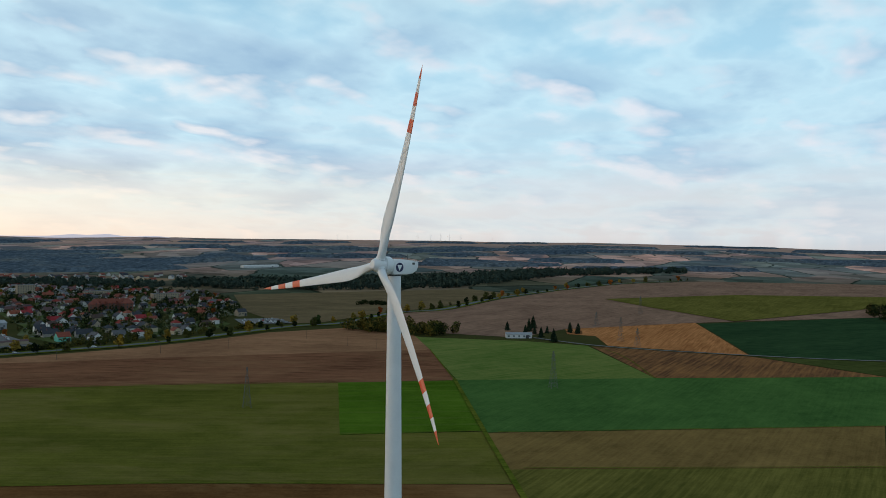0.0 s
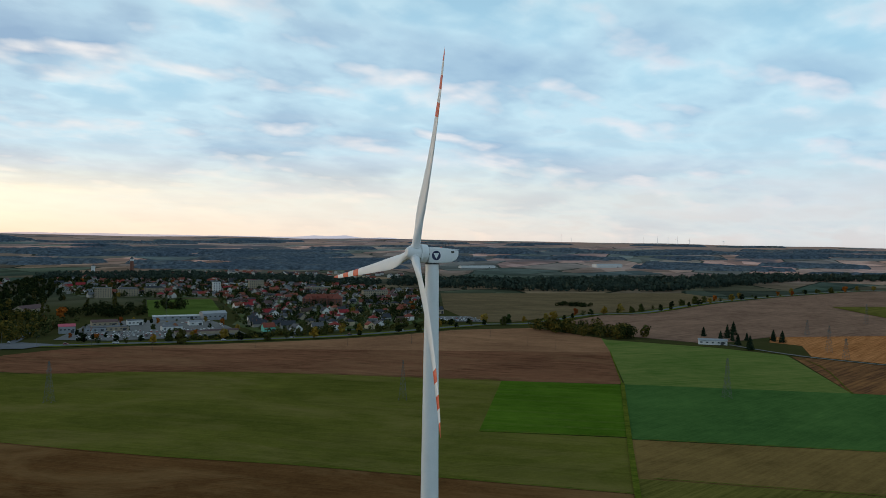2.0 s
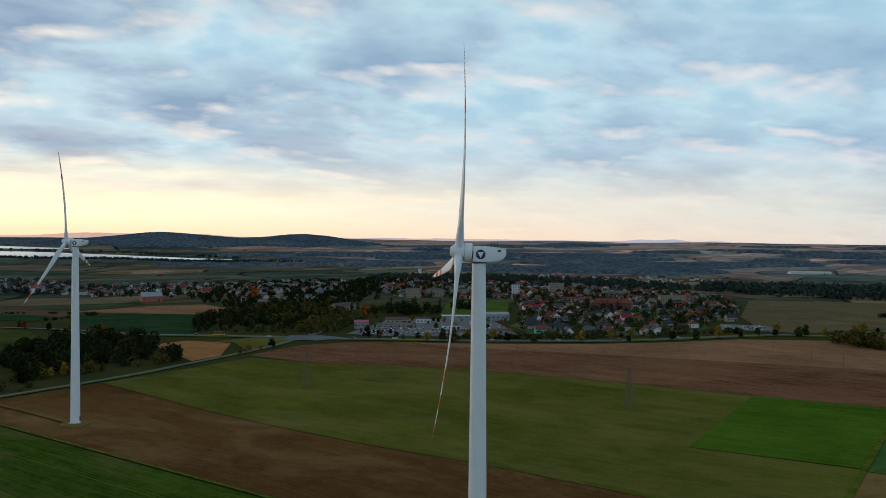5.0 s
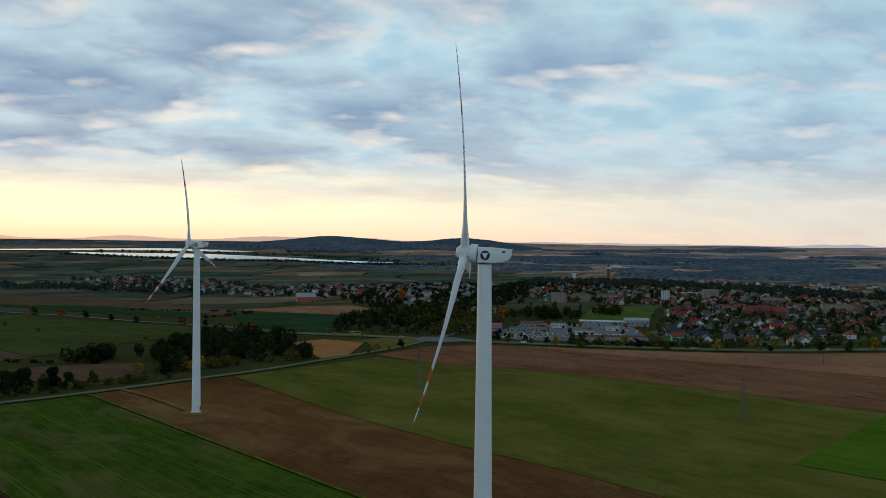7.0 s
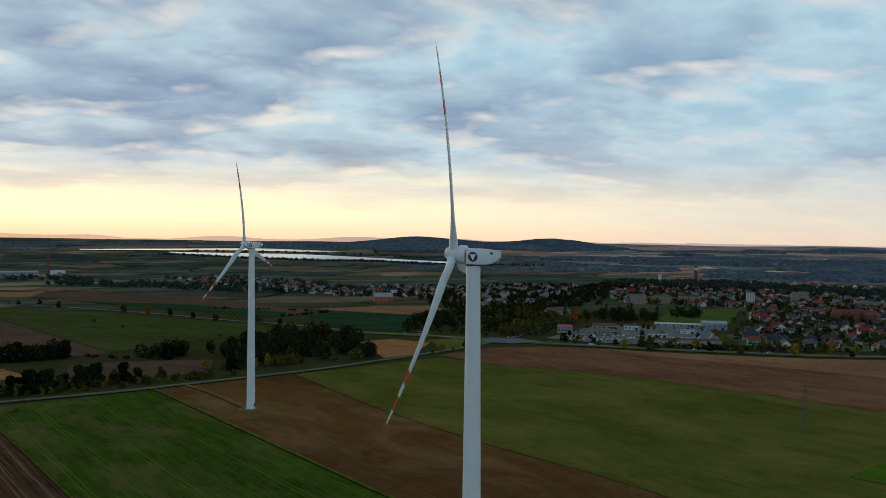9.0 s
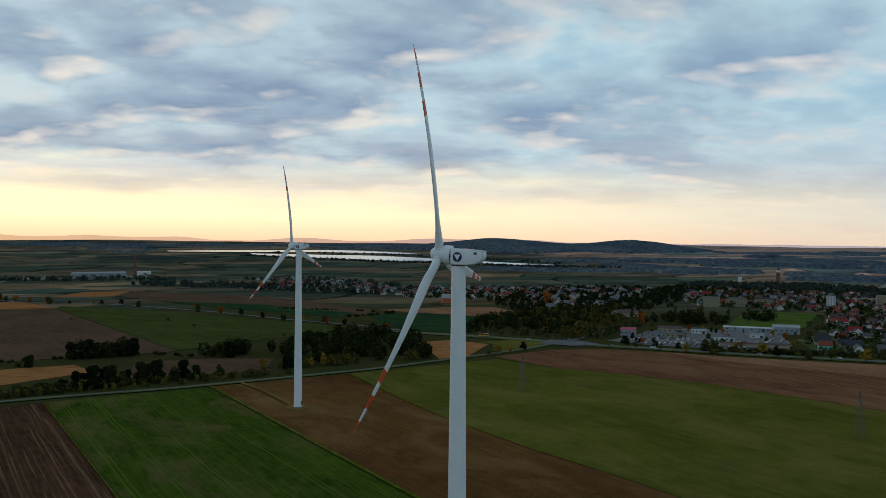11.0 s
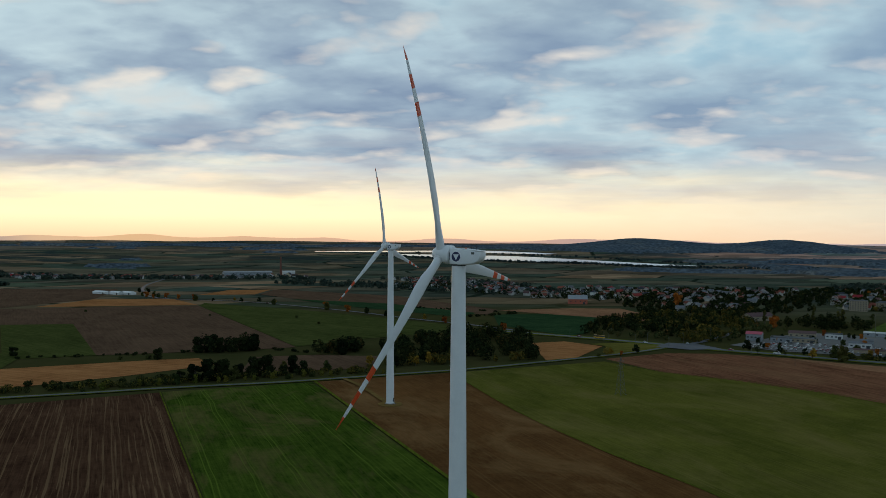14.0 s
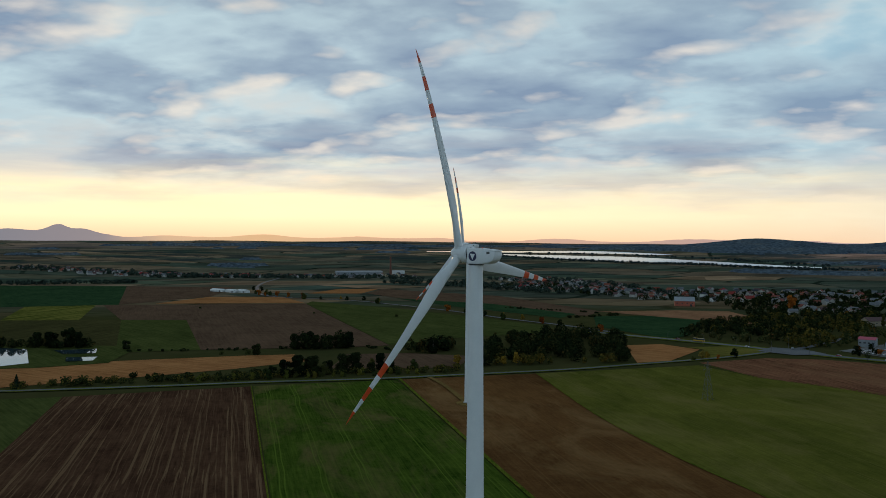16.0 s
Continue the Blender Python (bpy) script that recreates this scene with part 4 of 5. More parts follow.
sheet("field_strip", [(-106, 450), (-8, 462), (4, 530), (-50, 545), (-104, 535)], SOIL_BR, "brown soil strip between hedges", 0.38)
# the belt behind the country road
wood("wood_dell", scatter([(380, 960), (470, 960), (600, 1120), (760, 1350), (900, 1450), (700, 1500), (520, 1330), (400, 1130)], 300), 9, WOOD_NEAR, "dark trees between the village gardens", 70, 2.0, 0.95)
wood("wood_belt", scatter([(2, 470), (19, 476), (57, 502), (98, 491), (130, 497), (136, 545), (150, 625), (157, 672), (100, 690), (45, 625), (10, 560)], 105), 14, WOOD_NEAR, "dense dark wood of broadleaf trees behind the country road", 260, 1.35, 0.9)
wood("wood_copse", scatter([(-66, 540), (-33, 552), (5, 560), (10, 600), (-40, 585)], 16), 12, WOOD_NEAR, "small dark copse beside the pasture", 190, 1.5, 0.9)
wood("wood_slope", scatter([(222, 690), (241, 700), (291, 690), (318, 655), (358, 695), (404, 752), (470, 830), (530, 900), (617, 1118), (560, 1120), (475, 975), (405, 965), (340, 868), (300, 850), (245, 760)], 330), 9.5, WOOD_NEAR, "dark wooded slope above the road junction", 110, 1.6, 0.95)
wood("wood_slope", scatter([(235, 715), (291, 722), (325, 690), (372, 722), (470, 830), (540, 930), (475, 960), (340, 860), (250, 760)], 70) + strip([(312, 610), (345, 648), (400, 710), (450, 780)], 30, 44), 11, WOOD_AUTUMN, "autumn coloured trees on the wooded slope", 110, 1.6, 0.85)
wood("wood_belt", strip([(4, 474), (40, 488), (90, 492), (128, 500)], 14, 15), 8, WOOD_AUTUMN, "yellowing trees at the edge of the wood", 170, 1.1, 0.95)
wood("wood_street", scatter([(318, 640), (372, 690), (440, 760), (470, 700), (425, 655), (388, 650), (340, 600)], 26) + scatter([(255, 640), (300, 625), (322, 660), (285, 690), (235, 690)], 14), 9, WOOD_TOWN, "mixed green and yellow trees beside the town street", 120, 1.5, 0.9)
wood("wood_copse", scatter([(-160, 562), (-105, 575), (-105, 590), (-160, 580)], 12), 14, WOOD_NEAR, "tall dark trees between the fields", 200, 1.5, 0.8)
wood("wood_pond", scatter([(-450, 556), (-340, 556), (-340, 572), (-450, 576)], 26), 9, WOOD_NEAR, "dark trees and bushes along the pond", 150, 1.4, 1.0)
wood("wood_clump", scatter([(690, 262), (672, 250), (650, 217), (640, 183), (643, 135), (675, 125), (690, 190), (705, 245)], 46), 14, WOOD_AUTUMN, "clump of autumn trees beside the main road", 190, 1.5, 0.9)
wood("wood_thicket", scatter([(985, 350), (1010, 350), (1012, 300), (990, 300)], 26), 6, WOOD_NEAR, "low thicket in the bare field", 90, 1.3, 1.1)
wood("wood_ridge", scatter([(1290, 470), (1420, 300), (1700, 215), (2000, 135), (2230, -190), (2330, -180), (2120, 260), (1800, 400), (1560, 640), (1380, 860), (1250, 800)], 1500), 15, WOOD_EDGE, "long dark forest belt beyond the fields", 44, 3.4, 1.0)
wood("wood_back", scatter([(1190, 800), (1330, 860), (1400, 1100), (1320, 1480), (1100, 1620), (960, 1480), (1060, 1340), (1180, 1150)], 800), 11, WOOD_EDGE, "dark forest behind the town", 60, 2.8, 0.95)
wood("wood_corner", scatter([(930, -345), (1075, -360), (1100, -450), (960, -440)], 60), 15, WOOD_NEAR, "dark grove at the field corner", 90, 2.0, 0.9)
wood("hedge_road", strip([(-300, 352), (-242, 377), (-199, 390), (-155, 402), (-120, 420), (-60, 434), (-5, 447)], 12, 120), 5.0, HEDGE, "scrubby hedge with yellow bushes along the country road", 110, 0.8, 1.2, "hedge")
wood("hedge_west", strip([(-249, 398), (-200, 402), (-150, 420), (-110, 440)], 8, 26), 4.2, WOOD_NEAR, "low dark hedge before the stubble field", 110, 0.9, 1.2, "hedge")
wood("hedge_meadow", strip([(-300, 540), (-200, 560), (-110, 590), (-62, 560)], 8, 60), 2.2, WOOD_NEAR, "weedy strip between the fields", 60, 0.8, 1.4, "hedge")
wood("hedge_far", strip([(130, 905), (200, 960), (60, 1060)], 8, 60), 3, WOOD_NEAR, "dark hedge line across the fields", 60, 1.0, 1.3, "hedge")
wood("hedge_garden", strip([(400, 490), (460, 448), (540, 405), (640, 372), (690, 355)], 20, 100), 4.5, HEDGE, "garden hedges and bushes along the main road", 90, 1.0, 1.2, "hedge")
wood("hedge_yard", strip([(395, 502), (440, 462), (470, 442)], 10, 30), 5, WOOD_NEAR, "dark hedge along the vehicle yard", 90, 1.0, 1.1, "hedge")
for x, y, s in ((-155, 569, 1.25), (-146, 574, 1.3), (-137, 570, 1.1), (-127, 571, 1.0), (-118, 578, 1.15), (-110, 580, 1.1), (-181, 527, 0.8), (-141, 413, 0.62), (-392, 566, 1.2), (-375, 562, 1.35), (-362, 566, 1.3), (-350, 560, 1.1), (-305, 556, 0.7), (-430, 560, 1.2), (-442, 572, 1.0), (-30, 548, 1.0), (10, 470, 0.9), (24, 520, 1.1), (-58, 436, 0.85), (-118, 425, 0.75), (-104, 432, 0.8), (-95, 440, 1.0), (-72, 436, 0.7)):
    plant("dark", x, y, s)
for x, y, s in ((-278, 366, 1.0), (-271, 370, 1.2), (-262, 376, 1.1), (-255, 381, 0.9), (-190, 532, 0.7), (-212, 529, 0.6), (188, 516, 0.6), (-44, 560, 1.1), (-20, 570, 1.2)):
    plant("bush", x, y, s * 1.35)
for x, y, s in ((-142, 404, 0.8), (-131, 411, 1.05), (-122, 416, 1.2), (-113, 419, 1.25), (-104, 424, 1.0), (-92, 432, 1.15), (-84, 437, 1.2), (-74, 444, 0.95), (-66, 449, 1.1), (-40, 455, 0.9)):
    plant("dark" if s > 1 else "mid", x, y, s)
plant("fir", -295, 350, 0.72)
for x, y, s in ((-8, 481, 1.0), (40, 484, 1.2), (197, 523, 0.8), (204, 530, 0.7), (60, 492, 1.1), (28, 478, 0.9)):
    plant("yellow", x, y, s)
plant("orange", 211, 523, 0.5)
plant("round", 229, 537, 1.3)
for i in range(34):
    t = i / 33
    x, y = -196 + 200 * t, 386 + 60 * t
    plant("ybush" if i % 3 else "bush", x + float(rng.normal()) * 3, y + float(rng.normal()) * 3, float(rng.uniform(0.6, 1.1)), "roadside hedge bushes")
# conifers round the white farm building
for x, y, s in ((717, 81, 0.75), (662, 54, 0.9), (714, 57, 0.95), (743, 56, 1.0), (661, 38, 0.75), (627, 22, 0.95), (711, 13, 0.85), (705, 4, 0.9), (700, 36, 0.6), (690, 48, 0.6)):
    plant("fir", x, y, s, "conifers round the farm")
# trees along the main road
kinds = ["round", "yellow", "round", "bare", "orange", "yellow", "bare", "round", "mid"]
along = smooth_line(HIGHWAY[5:], 12)
gone, k = 0.0, 0
for a, b in zip(along, along[1:]):
    gone += (b - a).length
    if gone > 9.5:
        gone = 0.0
        k += 1
        d = (b - a).normalized()
        s = Vector((d.y, -d.x)) * (8.5 if k % 2 else -9.5)
        if rng.random() < 0.82:
            plant(kinds[int(rng.integers(0, 9))], b.x + s.x + float(rng.normal()), b.y + s.y + float(rng.normal()), float(rng.uniform(0.85, 1.5)), "roadside trees")
along = smooth_line(AVENUE[1:9], 12)
gone = 0.0
for a, b in zip(along, along[1:]):
    gone += (b - a).length
    if gone > 15:
        gone = 0.0
        k += 1
        d = (b - a).normalized()
        s = Vector((d.y, -d.x)) * (8 if k % 2 else -8)
        if rng.random() < 0.75:
            plant(["round", "yellow", "orange", "mid", "round"][int(rng.integers(0, 5))], b.x + s.x, b.y + s.y, float(rng.uniform(0.8, 1.25)), "avenue trees")
for x, y, s in ((30, 700, 0.35), (-90, 900, 0.4), (-205, 940, 0.35), (-60, 820, 0.4), (-380, 1010, 0.4)):
    plant("bush", x, y, s * 2)
plant("orange", 480, 1074, 2.2)
plant("orange", 462, 735, 1.7)
for x, y in ((556, 760), (570, 775), (585, 742), (540, 790), (520, 770), (600, 720), (478, 790), (500, 810)):
    plant("poplar", x, y, float(rng.uniform(0.75, 1.05)))

# ---- far woods ----
belts = []
for i in range(130):
    yaw = radians(float(rng.uniform(-112, 42)))
    r = float(2300 + 2250 * rng.random() ** 0.75)
    if r > 3650 and yaw < radians(-22) and rng.random() < 0.55:
        continue
    ln, wd = float(rng.uniform(150, 520)), float(rng.uniform(35, 110))
    if yaw > radians(-10):
        if rng.random() < 0.6:
            continue
        ln, wd = ln * 0.6, wd * 0.3
    lean = yaw + float(rng.normal()) * 0.12
    belts.append((-math.sin(yaw) * r, math.cos(yaw) * r, math.cos(lean), math.sin(lean), ln, wd))
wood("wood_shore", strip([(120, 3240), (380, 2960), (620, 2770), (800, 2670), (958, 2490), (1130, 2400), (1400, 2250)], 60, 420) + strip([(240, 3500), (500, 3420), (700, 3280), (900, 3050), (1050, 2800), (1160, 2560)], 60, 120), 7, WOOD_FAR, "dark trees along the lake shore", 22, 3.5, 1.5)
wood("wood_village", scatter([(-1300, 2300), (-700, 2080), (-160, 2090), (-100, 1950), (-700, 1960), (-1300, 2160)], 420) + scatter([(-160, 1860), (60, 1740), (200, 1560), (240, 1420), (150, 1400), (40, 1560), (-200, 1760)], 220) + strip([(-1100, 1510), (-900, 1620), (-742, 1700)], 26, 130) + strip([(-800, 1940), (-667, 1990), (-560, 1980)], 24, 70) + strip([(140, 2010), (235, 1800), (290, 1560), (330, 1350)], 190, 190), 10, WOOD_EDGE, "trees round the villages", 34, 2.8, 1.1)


def hazy_canopy_material():
    m, n, b = material("far_canopy", 0.95)
    pos = n.add("ShaderNodeNewGeometry").outputs["Position"]
    crowns = n.noise(pos, 0.07, 4, 0.6)
    # Blue-grey of the crowns is distance haze put into the base tones
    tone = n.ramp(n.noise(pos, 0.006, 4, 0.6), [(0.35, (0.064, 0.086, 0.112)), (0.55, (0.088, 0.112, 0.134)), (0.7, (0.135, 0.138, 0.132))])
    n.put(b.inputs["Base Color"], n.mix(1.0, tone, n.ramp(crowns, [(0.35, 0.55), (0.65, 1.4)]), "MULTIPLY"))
    n.put(b.inputs["Specular IOR Level"], 0.0)
    n.put(b.inputs["Normal"], n.add("ShaderNodeBump", {"Strength": 0.5, "Distance": 6.0, "Height": crowns}).outputs[0])
    return m


PLAIN_A = [(1250, 2150), (1450, 1700), (1800, 1250), (2300, 1000), (2700, 1500), (2300, 2300), (1700, 2800), (1300, 2600)]
PLAIN_B = [(2600, 400), (3100, 900), (3600, 700), (3500, 200), (2900, 100)]


def far_canopy():
    """Closed crowns of the distant woods: a bumpy sheet raised over the land wherever wood grows."""
    rs, yaws = np.arange(1900, 4620, 20.0), np.arange(-116, 46, 0.33)
    R, Y = np.meshgrid(rs, np.radians(yaws), indexing="ij")
    X, Z = -np.sin(Y) * R, np.cos(Y) * R
    grow = np.zeros(X.shape, bool)
    wob = np.array([[noise.noise((x * 0.006, y * 0.006, 2.0)) for x, y in zip(a, b)] for a, b in zip(X, Z)])
    for cx, cy, tx, ty, ln, wd in belts:
        u, w = (X - cx) * tx + (Z - cy) * ty, (Z - cy) * tx - (X - cx) * ty
        grow |= (u / ln * 2) ** 2 + (w / wd * 2) ** 2 < 1 + 0.9 * wob
    hill = sum(hz * np.exp(-((X - hx) ** 2 + (Z - hy) ** 2) / (2 * hw * hw)) for hx, hy, hz, hw in HILLS)
    grow |= hill > 8 + 6 * wob
    grow |= (np.abs(R - 4380 - 120 * wob) < 55) & (np.abs(np.degrees(Y) - 4) < 17)
    for i, j in zip(*np.nonzero((X > 1200) & (R < 3700) & ~grow)):
        p = (float(X[i, j]), float(Z[i, j]))
        if inside(*p, PLAIN_A) or inside(*p, PLAIN_B):
            grow[i, j] = noise.noise(((p[0] + p[1]) * 0.0030, (p[0] - p[1]) * 0.0014, 4.0)) > 0.0
    lakes = (X > -250) & (X < 1180) & (Z > 2420) & (Z < 3800) & (hill < 8)
    grow &= ~lakes
    lift = grow * (8.5 + 4.5 * wob + rng.uniform(-1.3, 1.3, X.shape)) - 0.8 * ~grow
    near = np.zeros(X.shape, bool)
    for di in (-1, 0, 1):
        for dj in (-1, 0, 1):
            near |= np.roll(np.roll(grow, di, 0), dj, 1)
    verts, index, faces = [], -np.ones(X.shape, int), []
    for i, j in zip(*np.nonzero(near)):
        index[i, j] = len(verts)
        x, y = float(X[i, j]), float(Z[i, j])
        verts.append((x, y, land_height(x, y) + lift[i, j]))
    g4 = grow[:-1, :-1] | grow[1:, :-1] | grow[:-1, 1:] | grow[1:, 1:]
    for i, j in zip(*np.nonzero(g4)):
        q = (index[i, j], index[i, j + 1], index[i + 1, j + 1], index[i + 1, j])
        if min(q) >= 0:
            faces.append(q)
    me = mesh_arrays("wood_distance", np.array(verts), np.array(faces), hazy_canopy_material())
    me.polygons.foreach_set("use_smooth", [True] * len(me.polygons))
    tagged(new("wood_distance", me), "distant woods over the plain and hills, blue haze in their colour", "wood", kind="stuff")


far_canopy()


# ---- buildings ----
WALL = surface("house_render", None, None, 0.3, 0.8, tones=[(0.48, 0.46, 0.43), (0.50, 0.41, 0.27), (0.32, 0.30, 0.27), (0.72, 0.71, 0.69), (0.38, 0.30, 0.22), (0.56, 0.54, 0.49)])
ROOF = surface("roof_tiles", None, None, 0.5, 0.75, bump=0.2, tones=[(0.26, 0.042, 0.034), (0.075, 0.05, 0.042), (0.22, 0.060, 0.040), (0.25, 0.075, 0.045), (0.10, 0.10, 0.108), (0.045, 0.048, 0.058), (0.20, 0.050, 0.036), (0.06, 0.04, 0.036), (0.27, 0.03, 0.035), (0.11, 0.05, 0.04)])
GLASS = surface("window_glass", (0.02, 0.024, 0.03), (0.04, 0.045, 0.05), 0.6, 0.35, bump=0.0)
BRICK = surface("red_brick", (0.13, 0.05, 0.034), (0.20, 0.078, 0.052), 0.4, 0.85)
METAL_ROOF = surface("sheet_roof", (0.20, 0.215, 0.235), (0.30, 0.315, 0.335), 0.2, 0.5, 0.2, vary=0.2)
GREY_ROOF = surface("felt_roof", (0.10, 0.105, 0.115), (0.16, 0.165, 0.175), 0.2, 0.8, vary=0.25)
WHITE = surface("white_render", (0.50, 0.50, 0.49), (0.62, 0.61, 0.60), 0.2, 0.7)
PALE = surface("pale_render", (0.28, 0.265, 0.245), (0.56, 0.54, 0.50), 0.012, 0.8)
BEIGE = surface("beige_render", (0.27, 0.215, 0.15), (0.36, 0.29, 0.20), 0.2, 0.8)
PINK = surface("crimson_sheet", (0.42, 0.05, 0.09), (0.50, 0.07, 0.11), 0.3, 0.6)
TEAL = surface("turquoise_render", (0.10, 0.42, 0.34), (0.14, 0.48, 0.40), 0.3, 0.8)
BARN_RED = surface("barn_red", (0.38, 0.09, 0.05), (0.46, 0.12, 0.07), 0.3, 0.8)
ROOF_RED = surface("old_red_tiles", (0.15, 0.042, 0.030), (0.24, 0.075, 0.05), 0.3, 0.8)
for tile in (ROOF, ROOF_RED, GREY_ROOF):
    tile.node_tree.nodes["Principled BSDF"].inputs["Specular IOR Level"].default_value = 0.12
BROWN_ROOF = surface("brown_roof", (0.075, 0.035, 0.035), (0.11, 0.05, 0.048), 0.3, 0.8)
GREENHOUSE = surface("greenhouse_film", (0.60, 0.61, 0.60), (0.72, 0.73, 0.72), 0.2, 0.45)


def gable(g, w, d, z0, rise, over=0.5, thick=0.22):
    """Two roof slabs over a w by d plan, ridge along x, with a real thickness."""
    for s in (-1, 1):
        a = [(-w / 2 - over, s * (d / 2 + over), z0 - rise * over / (d / 2)), (w / 2 + over, s * (d / 2 + over), z0 - rise * over / (d / 2)), (w / 2 + over, 0, z0 + rise), (-w / 2 - over, 0, z0 + rise)]
        b = [(x, y, z + thick) for x, y, z in a]
        q = [(3, 2, 1, 0), (4, 5, 6, 7), (0, 1, 5, 4), (1, 2, 6, 5), (2, 3, 7, 6), (3, 0, 4, 7)]
        g.add(a + b, q)
    return g


def hip(g, w, d, z0, rise, over=0.6):
    k = min(w, d) / 2 * 0.9
    x, y = w / 2 + over, d / 2 + over
    lo = [(-x, -y, z0), (x, -y, z0), (x, y, z0), (-x, y, z0)]
    lo2 = [(a, b, c + 0.25) for a, b, c in lo]
    rd = [(-w / 2 + k, 0, z0 + rise), (w / 2 - k, 0, z0 + rise)]
    return g.add(lo + lo2 + rd, [(3, 2, 1, 0), (0, 1, 5, 4), (1, 2, 6, 5), (2, 3, 7, 6), (3, 0, 4, 7), (4, 5, 9, 8), (6, 7, 8, 9), (5, 6, 9), (7, 4, 8)])


def gable_walls(w, d, h, rise):
    x, y = w / 2, d / 2
    v = [(-x, -y, -0.3), (x, -y, -0.3), (x, y, -0.3), (-x, y, -0.3), (-x, -y, h), (x, -y, h), (x, y, h), (-x, y, h), (-x, 0, h + rise - 0.1), (x, 0, h + rise - 0.1)]
    return Geo().add(v, [(3, 2, 1, 0), (0, 1, 5, 4), (2, 3, 7, 6), (1, 2, 6, 9, 5), (3, 0, 4, 8, 7), (4, 5, 9, 8), (6, 7, 8, 9)])


PANES = {}


def window(parent, x, y, z, w, h, turn):
    """A recessed pane in a thin frame, its mesh shared by size."""
    key = (round(w, 2), round(h, 2))
    if key not in PANES:
        g = Geo()
        g.box((0, -0.02, 0), (w, 0.10, h))
        PANES[key] = g.mesh("window", GLASS)
    ob = new("window", PANES[key])
    ob.parent = parent
    ob.matrix_basis = pose(x, y, z, 0, 0, turn)
    return ob


def house(w, d, h, rise, label, wall=None, roof=None, hipped=False, rows=1):
    top = empty("house", pose(0, 0, -500))
    tagged(top, label, "house")
    (Geo().box((0, 0, h / 2 - 0.15), (w, d, h + 0.3)) if hipped else gable_walls(w, d, h, rise)).part("wall", wall or WALL, top)
    r = (hip(Geo(), w, d, h, rise) if hipped else gable(Geo(), w, d, h, rise)).part("roof", roof or ROOF, top)
    Geo().box((w * 0.22, d * 0.12, h + rise * 0.75 + 0.5), (0.8, 0.8, 2.0)).box((w * 0.22, d * 0.12, h + rise * 0.75 + 1.55), (1.0, 1.0, 0.16)).part("chimney", BRICK, r)
    for row in range(rows):
        z = 1.6 + 2.8 * row
        for x in (-w * 0.3, w * 0.28):
            window(top, x, -d / 2, z, 1.5, 1.5, 0)
        window(top, -w / 2, -d * 0.15, z, 1.5, 1.5, -90)
    Geo().box((0.1, -d / 2 - 0.03, 1.05), (1.1, 0.12, 2.1)).part("door", BROWN_ROOF, top)
    return top


HOUSES = [
    house(11, 9, 3.4, 4.2, "detached family house with a steep tiled gable roof"),
    house(12, 10, 5.6, 3.6, "two storey rendered house with a tiled roof", rows=2),
    house(10, 10, 5.4, 3.4, "square villa with a hipped tiled roof", hipped=True, rows=2),
    house(16, 10, 4.4, 4.4, "long low house with a wide gable roof"),
]
house_used = [False] * 4


def place_house(k, x, y, turn, size=1.0, group="houses of the town"):
    m = pose(x, y, land_height(x, y), 0, 0, turn) @ Matrix.Diagonal((size, size, size, 1))
    if not house_used[k]:
        house_used[k] = True
        ob = HOUSES[k]
        ob.matrix_basis = m
    else:
        base = HOUSES[k]
        keep = base.scale.copy()
        base.scale = (1, 1, 1)
        ob = copy_thing(base, m)
        base.scale = keep
    return tagged(ob, group=group)


TOWN = [(478, 452), (560, 400), (640, 385), (690, 395), (740, 440), (800, 440), (907, 494), (1120, 650), (1190, 820), (1180, 1120), (1060, 1300), (900, 1330), (760, 1120), (700, 1000), (810, 830), (640, 640), (590, 585), (530, 545)]
SCHOOL = [(750, 560), (830, 560), (860, 680), (770, 690)]
ca, sa = math.cos(radians(-33)), math.sin(radians(-33))
town_trees = []
for i in range(-40, 60):
    for j in range(-40, 60):
        u, v = i * 23.0, j * 25.0
        if j % 3 == 2:
            v -= 5
        x, y = 800 + u * ca - v * sa + float(rng.normal()) * 5, 750 + u * sa + v * ca + float(rng.normal()) * 5
        if not inside(x, y, TOWN) or inside(x, y, SCHOOL):
            continue
        r = rng.random()
        far = (x - 480) * 0.55 + (y - 450) * 0.8
        if r < (0.60 if far < 330 else 0.34):
            place_house(int(rng.integers(0, 4)), x, y, -33 + 90 * int(rng.integers(0, 4)) + float(rng.normal()) * 6, float(rng.uniform(0.72, 1.0)))
        elif r < 0.92:
            town_trees.append((x, y))
        town_trees += [(x + float(rng.uniform(-12, 12)), y + float(rng.uniform(-12, 12))) for _ in range(3)]
sheet("turf_gardens", TOWN, GARDEN, "gardens, drives and lawns between the houses", 0.50, "gardens")
for j in range(-38, 60, 3):
    v, run = j * 25.0 + 10.0, []
    for i in range(-160, 241):
        u = i * 6.0
        p = (800 + u * ca - v * sa, 750 + u * sa + v * ca)
        if inside(*p, TOWN) and not inside(*p, SCHOOL):
            run.append(p)
            continue
        if len(run) > 12:
            ribbon("road_lane", [*run[::8], run[-1]], 5.0, ASPHALT, "narrow grey residential street between gardens", 0.66)
        run = []
wood("wood_gardens", town_trees + scatter([(478, 452), (560, 405), (660, 390), (700, 470), (560, 500)], 50), 6.2, WOOD_TOWN, "garden trees and shrubs between the houses", 60, 1.3, 0.95, "garden trees")
wood("wood_gardens", [p for p in scatter(TOWN, 620) if (p[0] - 480) * 0.55 + (p[1] - 450) * 0.8 > 60], 10.0, WOOD_NEAR, "dark tall garden trees behind the houses", 60, 1.6, 0.9, "garden trees")
